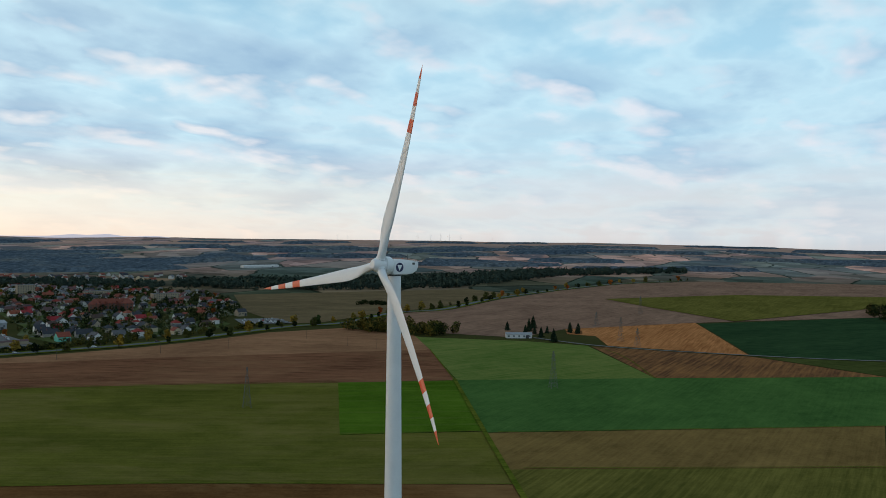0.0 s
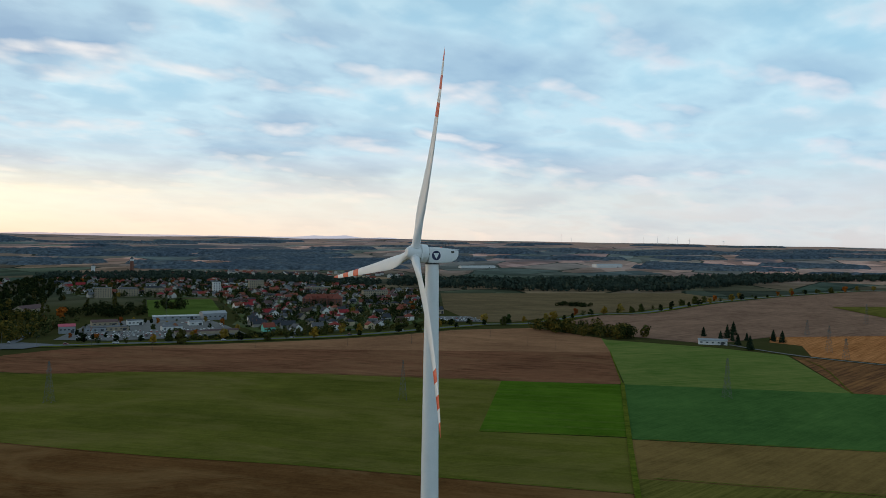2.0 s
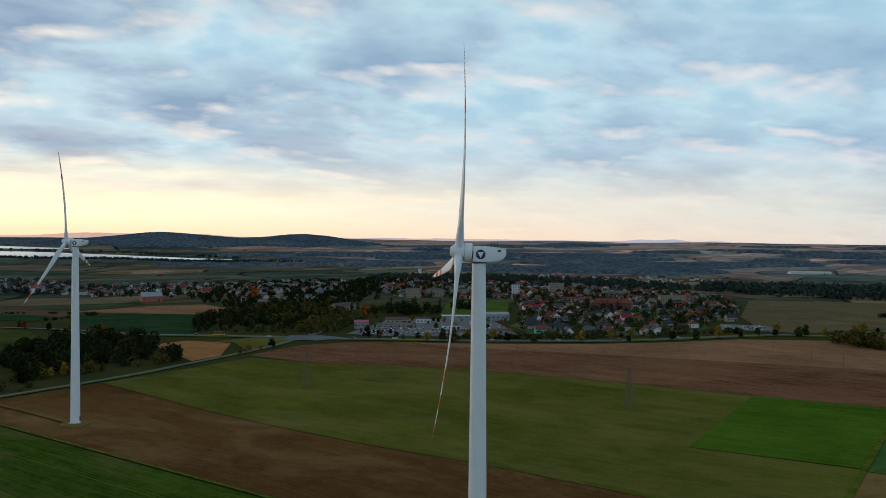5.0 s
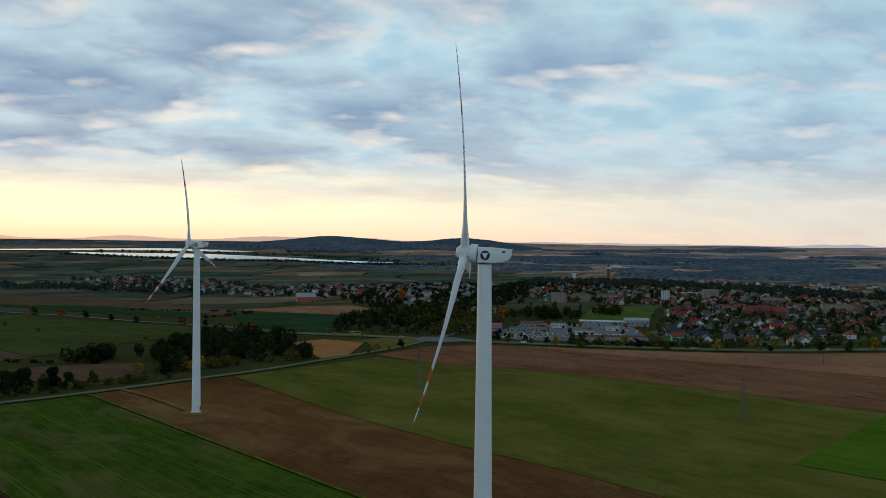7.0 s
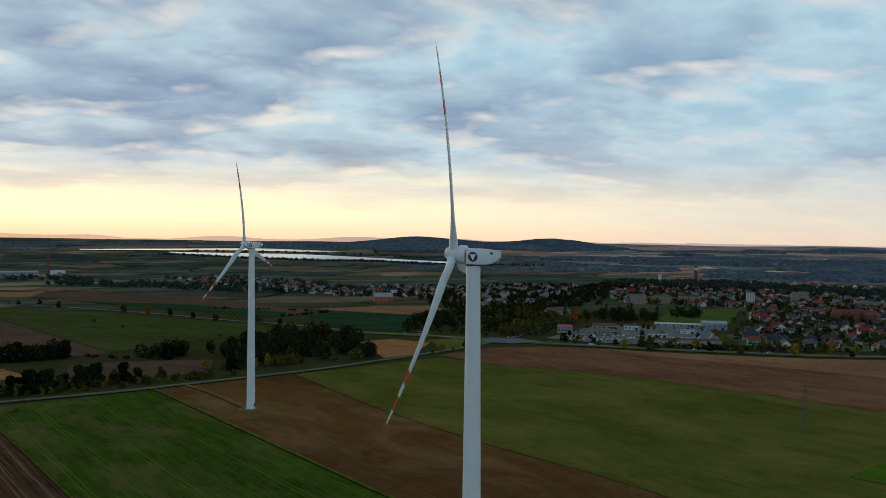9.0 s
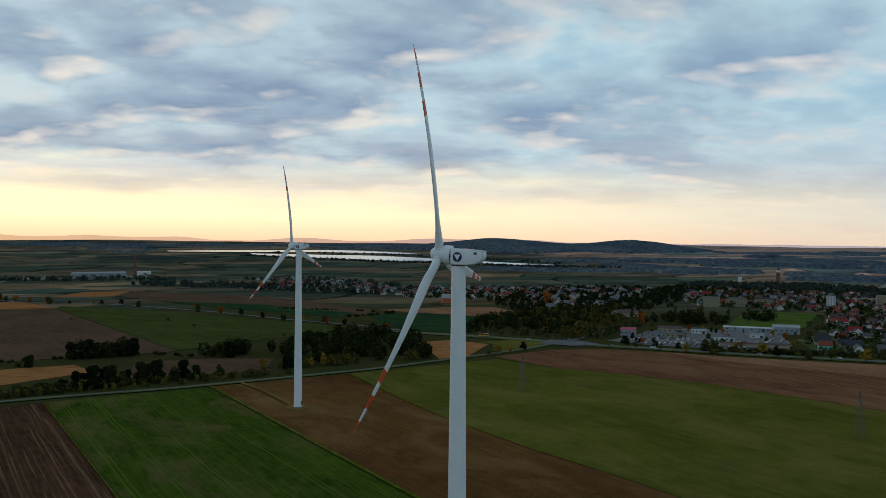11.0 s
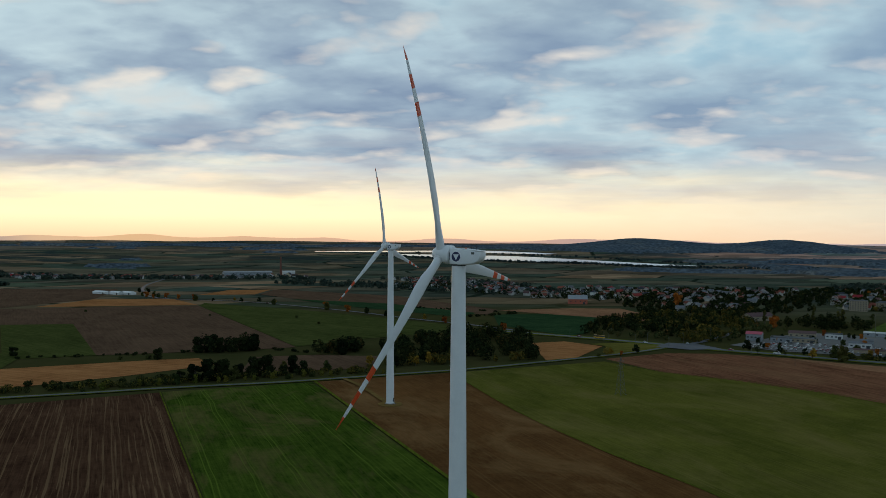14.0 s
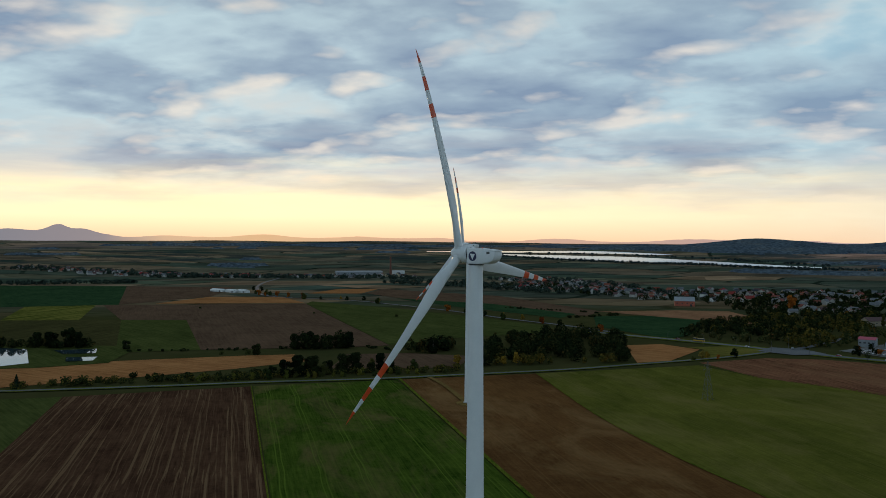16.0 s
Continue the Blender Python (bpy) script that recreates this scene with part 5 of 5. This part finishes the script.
wood("wood_park", scatter([(430, 760), (520, 900), (640, 960), (900, 1330), (1060, 1320), (960, 1480), (700, 1300), (560, 1110)], 320), 9, WOOD_NEAR, "dark park trees above the town", 80, 2.0, 0.9)
wood("wood_lane", scatter([(468, 765), (545, 800), (600, 760), (560, 700), (520, 705)], 40) + scatter([(610, 745), (640, 720), (655, 750), (630, 775)], 12), 13, WOOD_NEAR, "trees between the street and the playing field", 120, 1.6, 0.85)
for _ in range(34):
    x, y = scatter([(345, 580), (362, 545), (402, 512), (480, 470), (560, 610), (470, 690), (425, 650)], 1)[0]
    plant(["round", "yellow", "mid", "bare", "orange", "mid"][int(rng.integers(0, 6))], x, y, float(rng.uniform(0.55, 0.9)), "yard trees")
for _ in range(60):
    x, y = scatter(TOWN, 1)[0]
    plant(["mid", "yellow", "dark", "orange", "fir", "mid"][int(rng.integers(0, 6))], x, y, float(rng.uniform(0.7, 1.1)), "town trees")
# village below the red barn, and the far villages
for x, y in scatter([(60, 1640), (200, 1440), (300, 1240), (420, 1180), (520, 1250), (640, 1300), (700, 1450), (480, 1480), (330, 1480), (180, 1720)], 50):
    place_house(int(rng.integers(0, 4)), x, y, float(rng.uniform(0, 360)), float(rng.uniform(0.9, 1.15)), "houses of the village")
wood("wood_hamlet", scatter([(40, 1640), (190, 1430), (290, 1230), (420, 1150), (540, 1240), (680, 1290), (740, 1450), (480, 1500), (330, 1500), (180, 1740)], 340), 9.5, WOOD_NEAR, "dark garden trees of the village", 60, 1.7, 0.95, "garden trees")
for x, y in scatter([(-1280, 2290), (-900, 2110), (-600, 2060), (-160, 2130), (-150, 2060), (-600, 1990), (-950, 2030), (-1300, 2200)], 20):
    place_house(int(rng.integers(0, 4)), x, y, float(rng.uniform(0, 360)), float(rng.uniform(0.95, 1.2)), "houses of the far village")
for x, y in scatter([(900, 1400), (1200, 1500), (1500, 1350), (1700, 1000), (1500, 950), (1330, 1250)], 6):
    place_house(int(rng.integers(0, 4)), x, y, float(rng.uniform(0, 360)), 1.1, "houses of the far village")


def far_houses(name, spots, label):
    """Rows of small far-off houses as one mesh: walls and gable roofs."""
    g, roofs = Geo(), 0
    tags = []
    for x, y in spots:
        w, d, h, rs = float(rng.uniform(8, 13)), float(rng.uniform(7, 10)), float(rng.uniform(3, 6)), float(rng.uniform(2.6, 4))
        a = float(rng.uniform(0, math.tau))
        ca_, sa_, z0 = math.cos(a), math.sin(a), land_height(x, y)
        for part_geo, slot in ((gable_walls(w, d, h, rs), 0), (gable(Geo(), w, d, h, rs), 1)):
            g.add([(x + p * ca_ - q * sa_, y + p * sa_ + q * ca_, z0 + r) for p, q, r in part_geo.v], part_geo.f)
            tags += [slot if slot == 0 else int(rng.integers(1, 4))] * len(part_geo.f)
    me = g.mesh(name, PALE)
    for m in (ROOF_RED, GREY_ROOF, BROWN_ROOF):
        me.materials.append(m)
    me.polygons.foreach_set("material_index", tags)
    tagged(new(name, me), label, "houses", kind="stuff")


far_houses("village_houses", scatter([(60, 1660), (200, 1460), (320, 1270), (520, 1270), (700, 1320), (800, 1480), (480, 1560), (330, 1560), (150, 1780)], 120), "small pale village houses with red and dark roofs")
far_houses("village_houses", strip([(150, 2000), (235, 1800), (290, 1560), (330, 1350)], 150, 80), "pale village houses with dark and red roofs along a street")
far_houses("village_houses", scatter([(420, 980), (520, 960), (640, 1130), (880, 1420), (700, 1480), (520, 1300)], 90), "pale houses with red roofs between the dark trees")
far_houses("town_houses", [p for p in scatter(TOWN, 260) if (p[0] - 480) * 0.55 + (p[1] - 450) * 0.8 > 300 and not inside(*p, SCHOOL)], "pale town houses with red and dark roofs")
far_houses("village_houses", scatter([(-1280, 2290), (-900, 2110), (-600, 2060), (-160, 2130), (-120, 2060), (-600, 1970), (-950, 2010), (-1300, 2200)], 110), "far village houses with red and dark roofs")
far_houses("village_houses", scatter([(900, 1400), (1200, 1560), (1500, 1400), (1700, 1000), (1450, 900), (1300, 1250)], 80), "houses at the far side of the town")


def hall(name, x, y, turn, w, d, h, wall, roof, label, rise=1.2, win=0, category="shed", flat=False):
    top = empty(name, pose(x, y, land_height(x, y), 0, 0, turn))
    tagged(top, label, category)
    if flat:
        Geo().box((0, 0, h / 2 - 0.2), (w, d, h + 0.4)).part("wall", wall, top)
        g = Geo().box((0, 0, h + 0.12), (w + 0.3, d + 0.3, 0.24))
        for s in (-1, 1):
            g.box((0, s * (d / 2 + 0.05), h + 0.4), (w + 0.4, 0.25, 0.4)).box((s * (w / 2 + 0.05), 0, h + 0.4), (0.25, d + 0.1, 0.4))
        g.part("roof", roof, top)
    else:
        gable_walls(w, d, h, rise).part("wall", wall, top)
        gable(Geo(), w, d, h, rise, 0.4, 0.18).part("roof", roof, top)
    for i in range(win):
        window(top, -w / 2 + (i + 0.5) * w / win, -d / 2, h * 0.55, min(2.0, w / win * 0.6), 1.3, 0)
    Geo().box((w * 0.32, -d / 2 - 0.05, 1.6), (3.0, 0.16, 3.2)).part("gate", DARK, top)
    return top


hall("workshop", 383, 625, -35, 15, 13, 7.0, METAL_ROOF, PINK, "grey workshop with a crimson sheet roof", 2.0, 4, "workshop")
hall("storage_hall", 566, 607, -33, 27, 20, 7.5, METAL_ROOF, METAL_ROOF, "grey sheet metal storage hall with a low roof", 2.2, 5)
hall("long_shed", 541, 640, -40, 52, 9, 4.0, METAL_ROOF, WHITE, "long shed with a pale shining roof", 1.0, 6)
hall("store_shed", 453, 556, -33, 20, 11, 5.0, WHITE, GREY_ROOF, "white walled shed with a grey roof", 1.4, 4)
hall("yard_wall_shed", 452, 507, -33, 62, 6, 3.6, BEIGE, BROWN_ROOF, "long low beige shed with a brown roof", 0.9, 0)
hall("garage_row", 423, 603, -33, 24, 13, 4.4, BEIGE, GREY_ROOF, "low garage row with a grey felt roof", 0.8, 5, flat=True)
hall("garage_row", 447, 648, -33, 26, 15, 4.8, BEIGE, BROWN_ROOF, "beige depot with a brown gable roof", 2.0, 5)
hall("office_block", 470, 628, -33, 16, 11, 5.5, WHITE, GREY_ROOF, "white office block with a flat grey roof", 0.5, 4, "office", True)
hall("store_shed", 405, 612, -33, 20, 16, 4.5, METAL_ROOF, GREY_ROOF, "grey shed with a dark felt roof", 1.0, 3, flat=True)
hall("store_shed", 505, 575, -33, 14, 10, 4.2, WHITE, METAL_ROOF, "small white shed with a sheet roof", 1.2, 2)
hall("store_shed", 476, 582, -33, 12, 9, 4.2, METAL_ROOF, GREY_ROOF, "small grey shed with a dark roof", 1.2, 2)
hall("riding_hall", 492, 835, 15, 36, 16, 6.0, BEIGE, BROWN_ROOF, "long barn with a brown roof by the wood", 4.0, 5)
hall("barn", 338, 1130, -12, 30, 18, 8.0, BARN_RED, METAL_ROOF, "red walled barn with a pale metal roof", 6.0, 4, "barn")
hall("teal_house", 503, 472, -33, 12, 10, 5.0, TEAL, ROOF, "turquoise house with a red tiled roof", 4.0, 3, "house")
hall("white_farm", 655, 60, -75, 26, 9, 4.0, WHITE, METAL_ROOF, "long white farm building among conifers", 1.4, 5, "farm building")
hall("white_house", 662, 432, -33, 12, 10, 4.5, WHITE, ROOF, "white house with a bright red roof", 4.2, 3, "house")
hall("yellow_house", 783, 428, -33, 12, 10, 5.5, BEIGE, ROOF, "yellowish house with a red roof at the edge of town", 3.6, 3, "house")
hall("white_villa", 930, 530, -33, 34, 10, 4.0, WHITE, METAL_ROOF, "long white bungalow with a pale roof", 1.2, 6, "house")
for i, (x, y) in enumerate(((-470, 1408), (-440, 1392), (-418, 1388))):
    hall("greenhouse", x, y, -38, 36 if i == 0 else 26, 12, 3.6, GREENHOUSE, GREENHOUSE, "long white film greenhouse", 2.2, 0, "greenhouse")
hall("factory_hall", -300, 2185, 20, 130, 30, 9.0, METAL_ROOF, METAL_ROOF, "long grey factory hall with a light roof", 2.5, 14, "factory")
hall("white_hall", -190, 2200, 8, 34, 20, 10, WHITE, WHITE, "bright white storage hall beside the chimney", 2.0, 0, "factory")
hall("warehouse", 2100, 1020, -40, 110, 24, 5, WHITE, WHITE, "distant long white warehouse on the plain", 2.0, 0, "warehouse")
hall("warehouse", 2350, 700, -40, 90, 30, 9, WHITE, METAL_ROOF, "distant long white warehouse on the plain", 2.0, 0, "warehouse")


def flats(x, y, turn, w, d, floors, wall, roof, label):
    h = floors * 2.9 + 0.8
    top = empty("apartment_block", pose(x, y, 0, 0, 0, turn))
    tagged(top, label, "apartment block", group="apartment blocks")
    Geo().box((0, 0, h / 2 - 0.2), (w, d, h + 0.4)).part("wall", wall, top)
    (hip(Geo(), w, d, h, 2.6, 0.4) if roof is ROOF else Geo().box((0, 0, h + 0.2), (w + 0.5, d + 0.5, 0.4)).box((w * 0.2, 0, h + 1.1), (3, 3, 1.6))).part("roof", roof, top)
    n = int(w / 3.4)
    for f in range(floors):
        for i in range(n):
            window(top, -w / 2 + (i + 0.5) * w / n, -d / 2, 1.9 + 2.9 * f, 1.5, 1.4, 0)
        for yy in (-d * 0.22, d * 0.22):
            window(top, -w / 2, yy, 1.9 + 2.9 * f, 1.5, 1.4, -90)
    return top


for x, y, tn, w, fl, wl, rf, lb in ((712, 968, -38, 24, 5, BEIGE, GREY_ROOF, "beige concrete apartment block with a flat roof"), (752, 960, -38, 30, 4, BEIGE, ROOF, "beige apartment block with a red attic roof"), (795, 950, -38, 30, 4, BEIGE, ROOF, "beige apartment block with a red attic roof"),
                                    (860, 880, -38, 12, 7, WHITE, GREY_ROOF, "pale grey slim tower block"), (985, 905, -38, 26, 6, BEIGE, GREY_ROOF, "beige office tower block"), (1010, 790, -38, 44, 3, BEIGE, GREY_ROOF, "long low beige institute building"), (960, 640, -38, 40, 4, BEIGE, GREY_ROOF, "yellowish long apartment block"), (1040, 1000, -38, 50, 2, WHITE, METAL_ROOF, "long white low hall")):
    flats(x, y, tn, w, 12, fl, wl, rf, lb)


def school():
    top = empty("school", pose(795, 620, 0, 0, 0, -58))
    tagged(top, "large old brick school with steep red roofs", "school")
    for k, (cx, cy, w, d, h, rise) in enumerate(((0, 0, 50, 14, 10, 6.5), (21, -8, 14, 24, 11, 7), (-20, -6, 13, 19, 10, 6.5), (2, -7, 10, 12, 11, 7.5))):
        wing = Geo().box((cx, cy, h / 2 - 0.2), (w, d, h + 0.4)).part("wing", BRICK, top)
        r = hip(Geo(), w, d, h, rise).part("roof", ROOF_RED, wing)
        r.matrix_basis = pose(cx, cy, 0)
        for f in range(3):
            for i in range(int(w / 4.5)):
                window(wing, cx - w / 2 + (i + 0.5) * w / int(w / 4.5), cy - d / 2, 2.4 + 4.0 * f, 1.5, 2.2, 0)
    for i in range(5):
        Geo().box((-13 + 7 * i, -5.5, 12.6), (2.2, 3, 2.0)).part("dormer", ROOF_RED, top)
    return top


school()


def tower_with_cap(name, x, y, h, r, wall, cap, label, category):
    z = land_height(x, y)
    top = empty(name, pose(x, y, z))
    tagged(top, label, category)
    body = Geo().box((0, 0, h * 0.36), (r * 2, r * 2, h * 0.76), 20).part("shaft", wall, top)
    Geo().box((0, 0, h * 0.80), (r * 2.3, r * 2.3, h * 0.14), 20).part("belfry", WHITE, top)
    Geo().lathe([(r * 1.5, h * 0.87), (r * 1.2, h * 0.92), (r * 0.6, h * 0.95), (r * 0.5, h * 0.98), (0.1, h * 1.08)], 12).part("cap", cap, top, smooth=True)
    for zz in (0.25, 0.45, 0.62):
        window(body, 0, -r * 1.02, h * zz, 1.2, 2.2, 20)
    return top


tower_with_cap("water_tower", 1302, 1574, 40, 3.2, BRICK, DARK, "old red brick water tower with a pale top", "water tower")
tower_with_cap("church_tower", 1233, 1629, 20, 3.0, WHITE, DARK, "white church tower with a dark dome", "church")


def chimney_stack():
    top = empty("factory_chimney", pose(-211, 2189, land_height(-211, 2189)))
    tagged(top, "tall red brick factory chimney", "chimney")
    Geo().lathe([(3.4, -0.5), (3.0, 12), (2.4, 34), (2.0, 50)], 20).part("stack", BRICK, top, smooth=True)
    Geo().lathe([(2.1, 48.6), (2.5, 49.2), (2.5, 51), (2.2, 51.2)], 20).part("crown_ring", BRICK, top)


chimney_stack()
sheet("turf_pitch", [(714, 878), (783, 816), (622, 646), (537, 681)], LAWN, "mown green football pitch of the town", 0.8, "pitch")
sheet("pavement_yard", [(338, 585), (362, 540), (402, 510), (470, 470), (520, 545), (560, 610), (470, 690), (420, 650)], GRAVEL, "grey gravel yard of the workshops", 0.55, "yard")
sheet("pavement_parking", [(686, 378), (716, 330), (765, 372), (740, 415)], GRAVEL, "grey gravel car park", 0.8, "car park")
sheet("pavement_junction", [(262, 578), (285, 552), (318, 556), (310, 590), (285, 606)], ASPHALT, "asphalt road junction", 0.76, "junction")

# ---- vehicles ----
CAR_PAINT = surface("car_paint", None, None, 0.5, 0.3, 0.1, bump=0.0, tones=[(0.55, 0.56, 0.58), (0.05, 0.05, 0.055), (0.32, 0.33, 0.35), (0.70, 0.70, 0.70), (0.10, 0.14, 0.26), (0.34, 0.03, 0.03), (0.16, 0.17, 0.18)])
TYRE = surface("tyre_rubber", (0.015, 0.015, 0.016), (0.03, 0.03, 0.03), 3.0, 0.85)
YELLOW_PAINT = surface("bus_yellow", (0.62, 0.33, 0.02), (0.70, 0.40, 0.03), 0.5, 0.4, bump=0.0)


def vehicle(name, length, width, h, body_h, cab, paint, label):
    top = empty(name, pose(0, 0, -500))
    tagged(top, label, name)
    x, y = length / 2, width / 2
    g = Geo()
    prof = [(-x, 0.35), (-x, body_h * 0.9), (-x + 0.1, body_h), (x - 0.9, body_h), (x - 0.1, body_h * 0.82), (x, body_h * 0.6), (x, 0.35)]
    g.rings([[(px, s * y, pz) for px, pz in prof] for s in (-1, -0.999, 0.999, 1)])
    g.part("body", paint, top)
    a, b, c, d = cab
    Geo().rings([[(px, s * y * 0.86, pz) for px, pz in ((a, body_h), (b, h - 0.06), (c, h - 0.06), (d, body_h))] for s in (-1, 1)]).part("glazing", GLASS, top)
    Geo().box(((b + c) / 2, 0, h - 0.02), (c - b + 0.1, width * 0.84, 0.09)).part("roof", paint, top)
    wheel = Geo().tube((0, -0.11, 0), (0, 0.11, 0), 0.34, n=12).mesh("wheel", TYRE)
    for px in (-x * 0.62, x * 0.62):
        for s in (-1, 1):
            w = new("wheel", wheel)
            w.parent = top
            w.matrix_basis = pose(px, s * (y - 0.08), 0.34)
    return top


CARS = {
    "car": vehicle("car", 4.4, 1.8, 1.5, 0.92, (-1.9, -1.4, 0.3, 1.1), CAR_PAINT, "parked passenger car with painted body"),
    "van": vehicle("van", 5.6, 2.0, 2.4, 1.5, (0.6, 0.9, 1.7, 2.2), WHITE, "white delivery van with dark windows"),
    "bus": vehicle("bus", 12.0, 2.5, 3.1, 1.5, (-5.9, -5.85, 5.7, 5.9), YELLOW_PAINT, "yellow bus driving on the main road"),
}
car_used = set()


def park(kind, x, y, turn, group="parked cars", z=0.82):
    m = pose(x, y, z, 0, 0, turn)
    if kind not in car_used:
        car_used.add(kind)
        ob = CARS[kind]
        ob.matrix_basis = m
    else:
        ob = copy_thing(CARS[kind], m)
    return tagged(ob, group=group)


for row, (x0, y0, x1, y1, n) in enumerate(((352, 566, 398, 522, 16), (357, 575, 404, 530, 16), (372, 590, 415, 548, 14), (384, 588, 424, 556, 11), (408, 522, 440, 498, 10), (412, 535, 446, 510, 10), (430, 560, 446, 545, 5), (492, 522, 528, 560, 13), (484, 530, 515, 562, 11), (362, 582, 410, 538, 17), (392, 600, 436, 566, 12), (418, 548, 452, 520, 11), (455, 530, 480, 512, 9), (460, 545, 482, 528, 8), (500, 600, 540, 590, 10))):
    for i in range(n):
        if rng.random() < 0.85:
            t = i / max(1, n - 1)
            park("van" if rng.random() < 0.1 else "car", x0 + (x1 - x0) * t + float(rng.normal()) * 0.3, y0 + (y1 - y0) * t + float(rng.normal()) * 0.3, 48 + 180 * int(rng.integers(0, 2)) + float(rng.normal()) * 4)
for x0, y0, x1, y1, n in ((694, 376, 720, 338, 12), (702, 384, 730, 344, 12), (716, 392, 742, 354, 11), (728, 402, 752, 366, 9)):
    for i in range(n):
        if rng.random() < 0.85:
            t = i / (n - 1)
            park("car", x0 + (x1 - x0) * t, y0 + (y1 - y0) * t, 35 + float(rng.normal()) * 5)
for x, y, tn, kd in ((229, 648, -48, "bus"), (262, 606, -48, "car"), (212, 663, -48, "car"), (321, 546, -40, "car"), (350, 517, -42, "van"), (420, 455, -40, "car"), (470, 415, -35, "car"), (520, 383, -28, "car"), (580, 358, -20, "car"), (690, 316, -25, "car"), (300, 594, 45, "car"), (-150, 1150, 140, "car"), (-330, 1272, 140, "car"), (-430, 1560, 100, "car")):
    park(kd, x, y, tn, "cars on the roads", 0.80)

# ---- pylons, poles and lamps ----


def pylon(x, y, h, turn):
    top = empty("power_pylon", pose(x, y, 0, 0, 0, turn))
    tagged(top, "slender grey steel lattice power pylon", "pylon", group="power pylons")
    g = Geo()
    n = 9
    wid = lambda z: 2.1 * (1 - z / h) ** 1.1 + 0.32
    lv = [h * (1 - (1 - i / n) ** 1.25) for i in range(n + 1)]
    corners = lambda z: [Vector((sx * wid(z), sy * wid(z), z)) for sx, sy in ((-1, -1), (1, -1), (1, 1), (-1, 1))]
    for a, b in zip(lv, lv[1:]):
        ca_, cb = corners(a), corners(b)
        for i in range(4):
            g.tube(ca_[i], cb[i], 0.075, n=4)
            g.tube(ca_[i], cb[(i + 1) % 4], 0.045, n=4)
            g.tube(ca_[(i + 1) % 4], cb[i], 0.045, n=4)
            g.tube(cb[i], cb[(i + 1) % 4], 0.045, n=4)
    g.part("lattice", STEEL, top)
    for z, s in ((h * 0.80, 3.4), (h * 0.92, 2.6)):
        arm = Geo()
        for k in (-1, 1):
            arm.tube((0, 0, z + 0.9), (k * s, 0, z), 0.045, n=4).tube((k * 0.3, 0.3, z), (k * s, 0, z), 0.045, n=4).tube((k * 0.3, -0.3, z), (k * s, 0, z), 0.045, n=4)
            arm.tube((k * s, 0, z), (k * s, 0, z - 1.2), 0.09, n=5)
        arm.part("cross_arm", STEEL, top)
    for cx in (-1, 1):
        for cy in (-1, 1):
            Geo().box((cx * 2.4, cy * 2.4, 0.1), (0.6, 0.6, 0.5)).part("footing", GRAVEL, top)


for x, y, h in ((150, 339, 24), (266, 168, 24), (379, -2, 25), (653, -41, 24), (612, -57, 18), (782, -11, 17), (960, -60, 24)):
    pylon(x, y, h, 30)


def pole(name, x, y, h, mat, label, lamp=False, turn=0):
    top = empty(name, pose(x, y, 0, 0, 0, turn))
    tagged(top, label, "lamp" if lamp else "pole", group="street lamps" if lamp else "wooden poles")
    Geo().tube((0, 0, -0.3), (0, 0, h), 0.16, 0.09, 8).part("mast", mat, top)
    if lamp:
        Geo().tube((0, 0, h - 0.1), (1.9, 0, h + 0.5), 0.07, n=6).part("arm", mat, top)
        Geo().box((2.2, 0, h + 0.5), (0.9, 0.3, 0.16)).part("head", DARK, top)
    else:
        Geo().box((0, 0, h - 0.4), (1.6, 0.12, 0.14)).part("cross_bar", mat, top)


for x, y in ((545, 203), (535, 172), (585, 260), (500, 300), (455, 340), (400, 400), (330, 450)):
    pole("utility_pole", x, y, 9, BARK, "weathered wooden utility pole in a field")
for i, (x, y) in enumerate(((200, 655), (228, 630), (252, 606), (275, 578), (300, 556), (330, 524), (300, 604), (322, 624), (350, 655), (270, 622), (240, 652), (365, 492))):
    pole("street_lamp", x, y, 9, STEEL, "grey steel street lamp beside the road", True, 40 + 70 * i)
pole("floodlight_mast", 516, 629, 26, STEEL, "tall steel floodlight mast in the yard", True, 0)
for ob in [p for k, p in PROTO.items() if k not in used] + [HOUSES[i] for i in range(4) if not house_used[i]] + [CARS[k] for k in CARS if k not in car_used]:
    for o in [*ob.children_recursive, ob]:
        bpy.data.objects.remove(o)
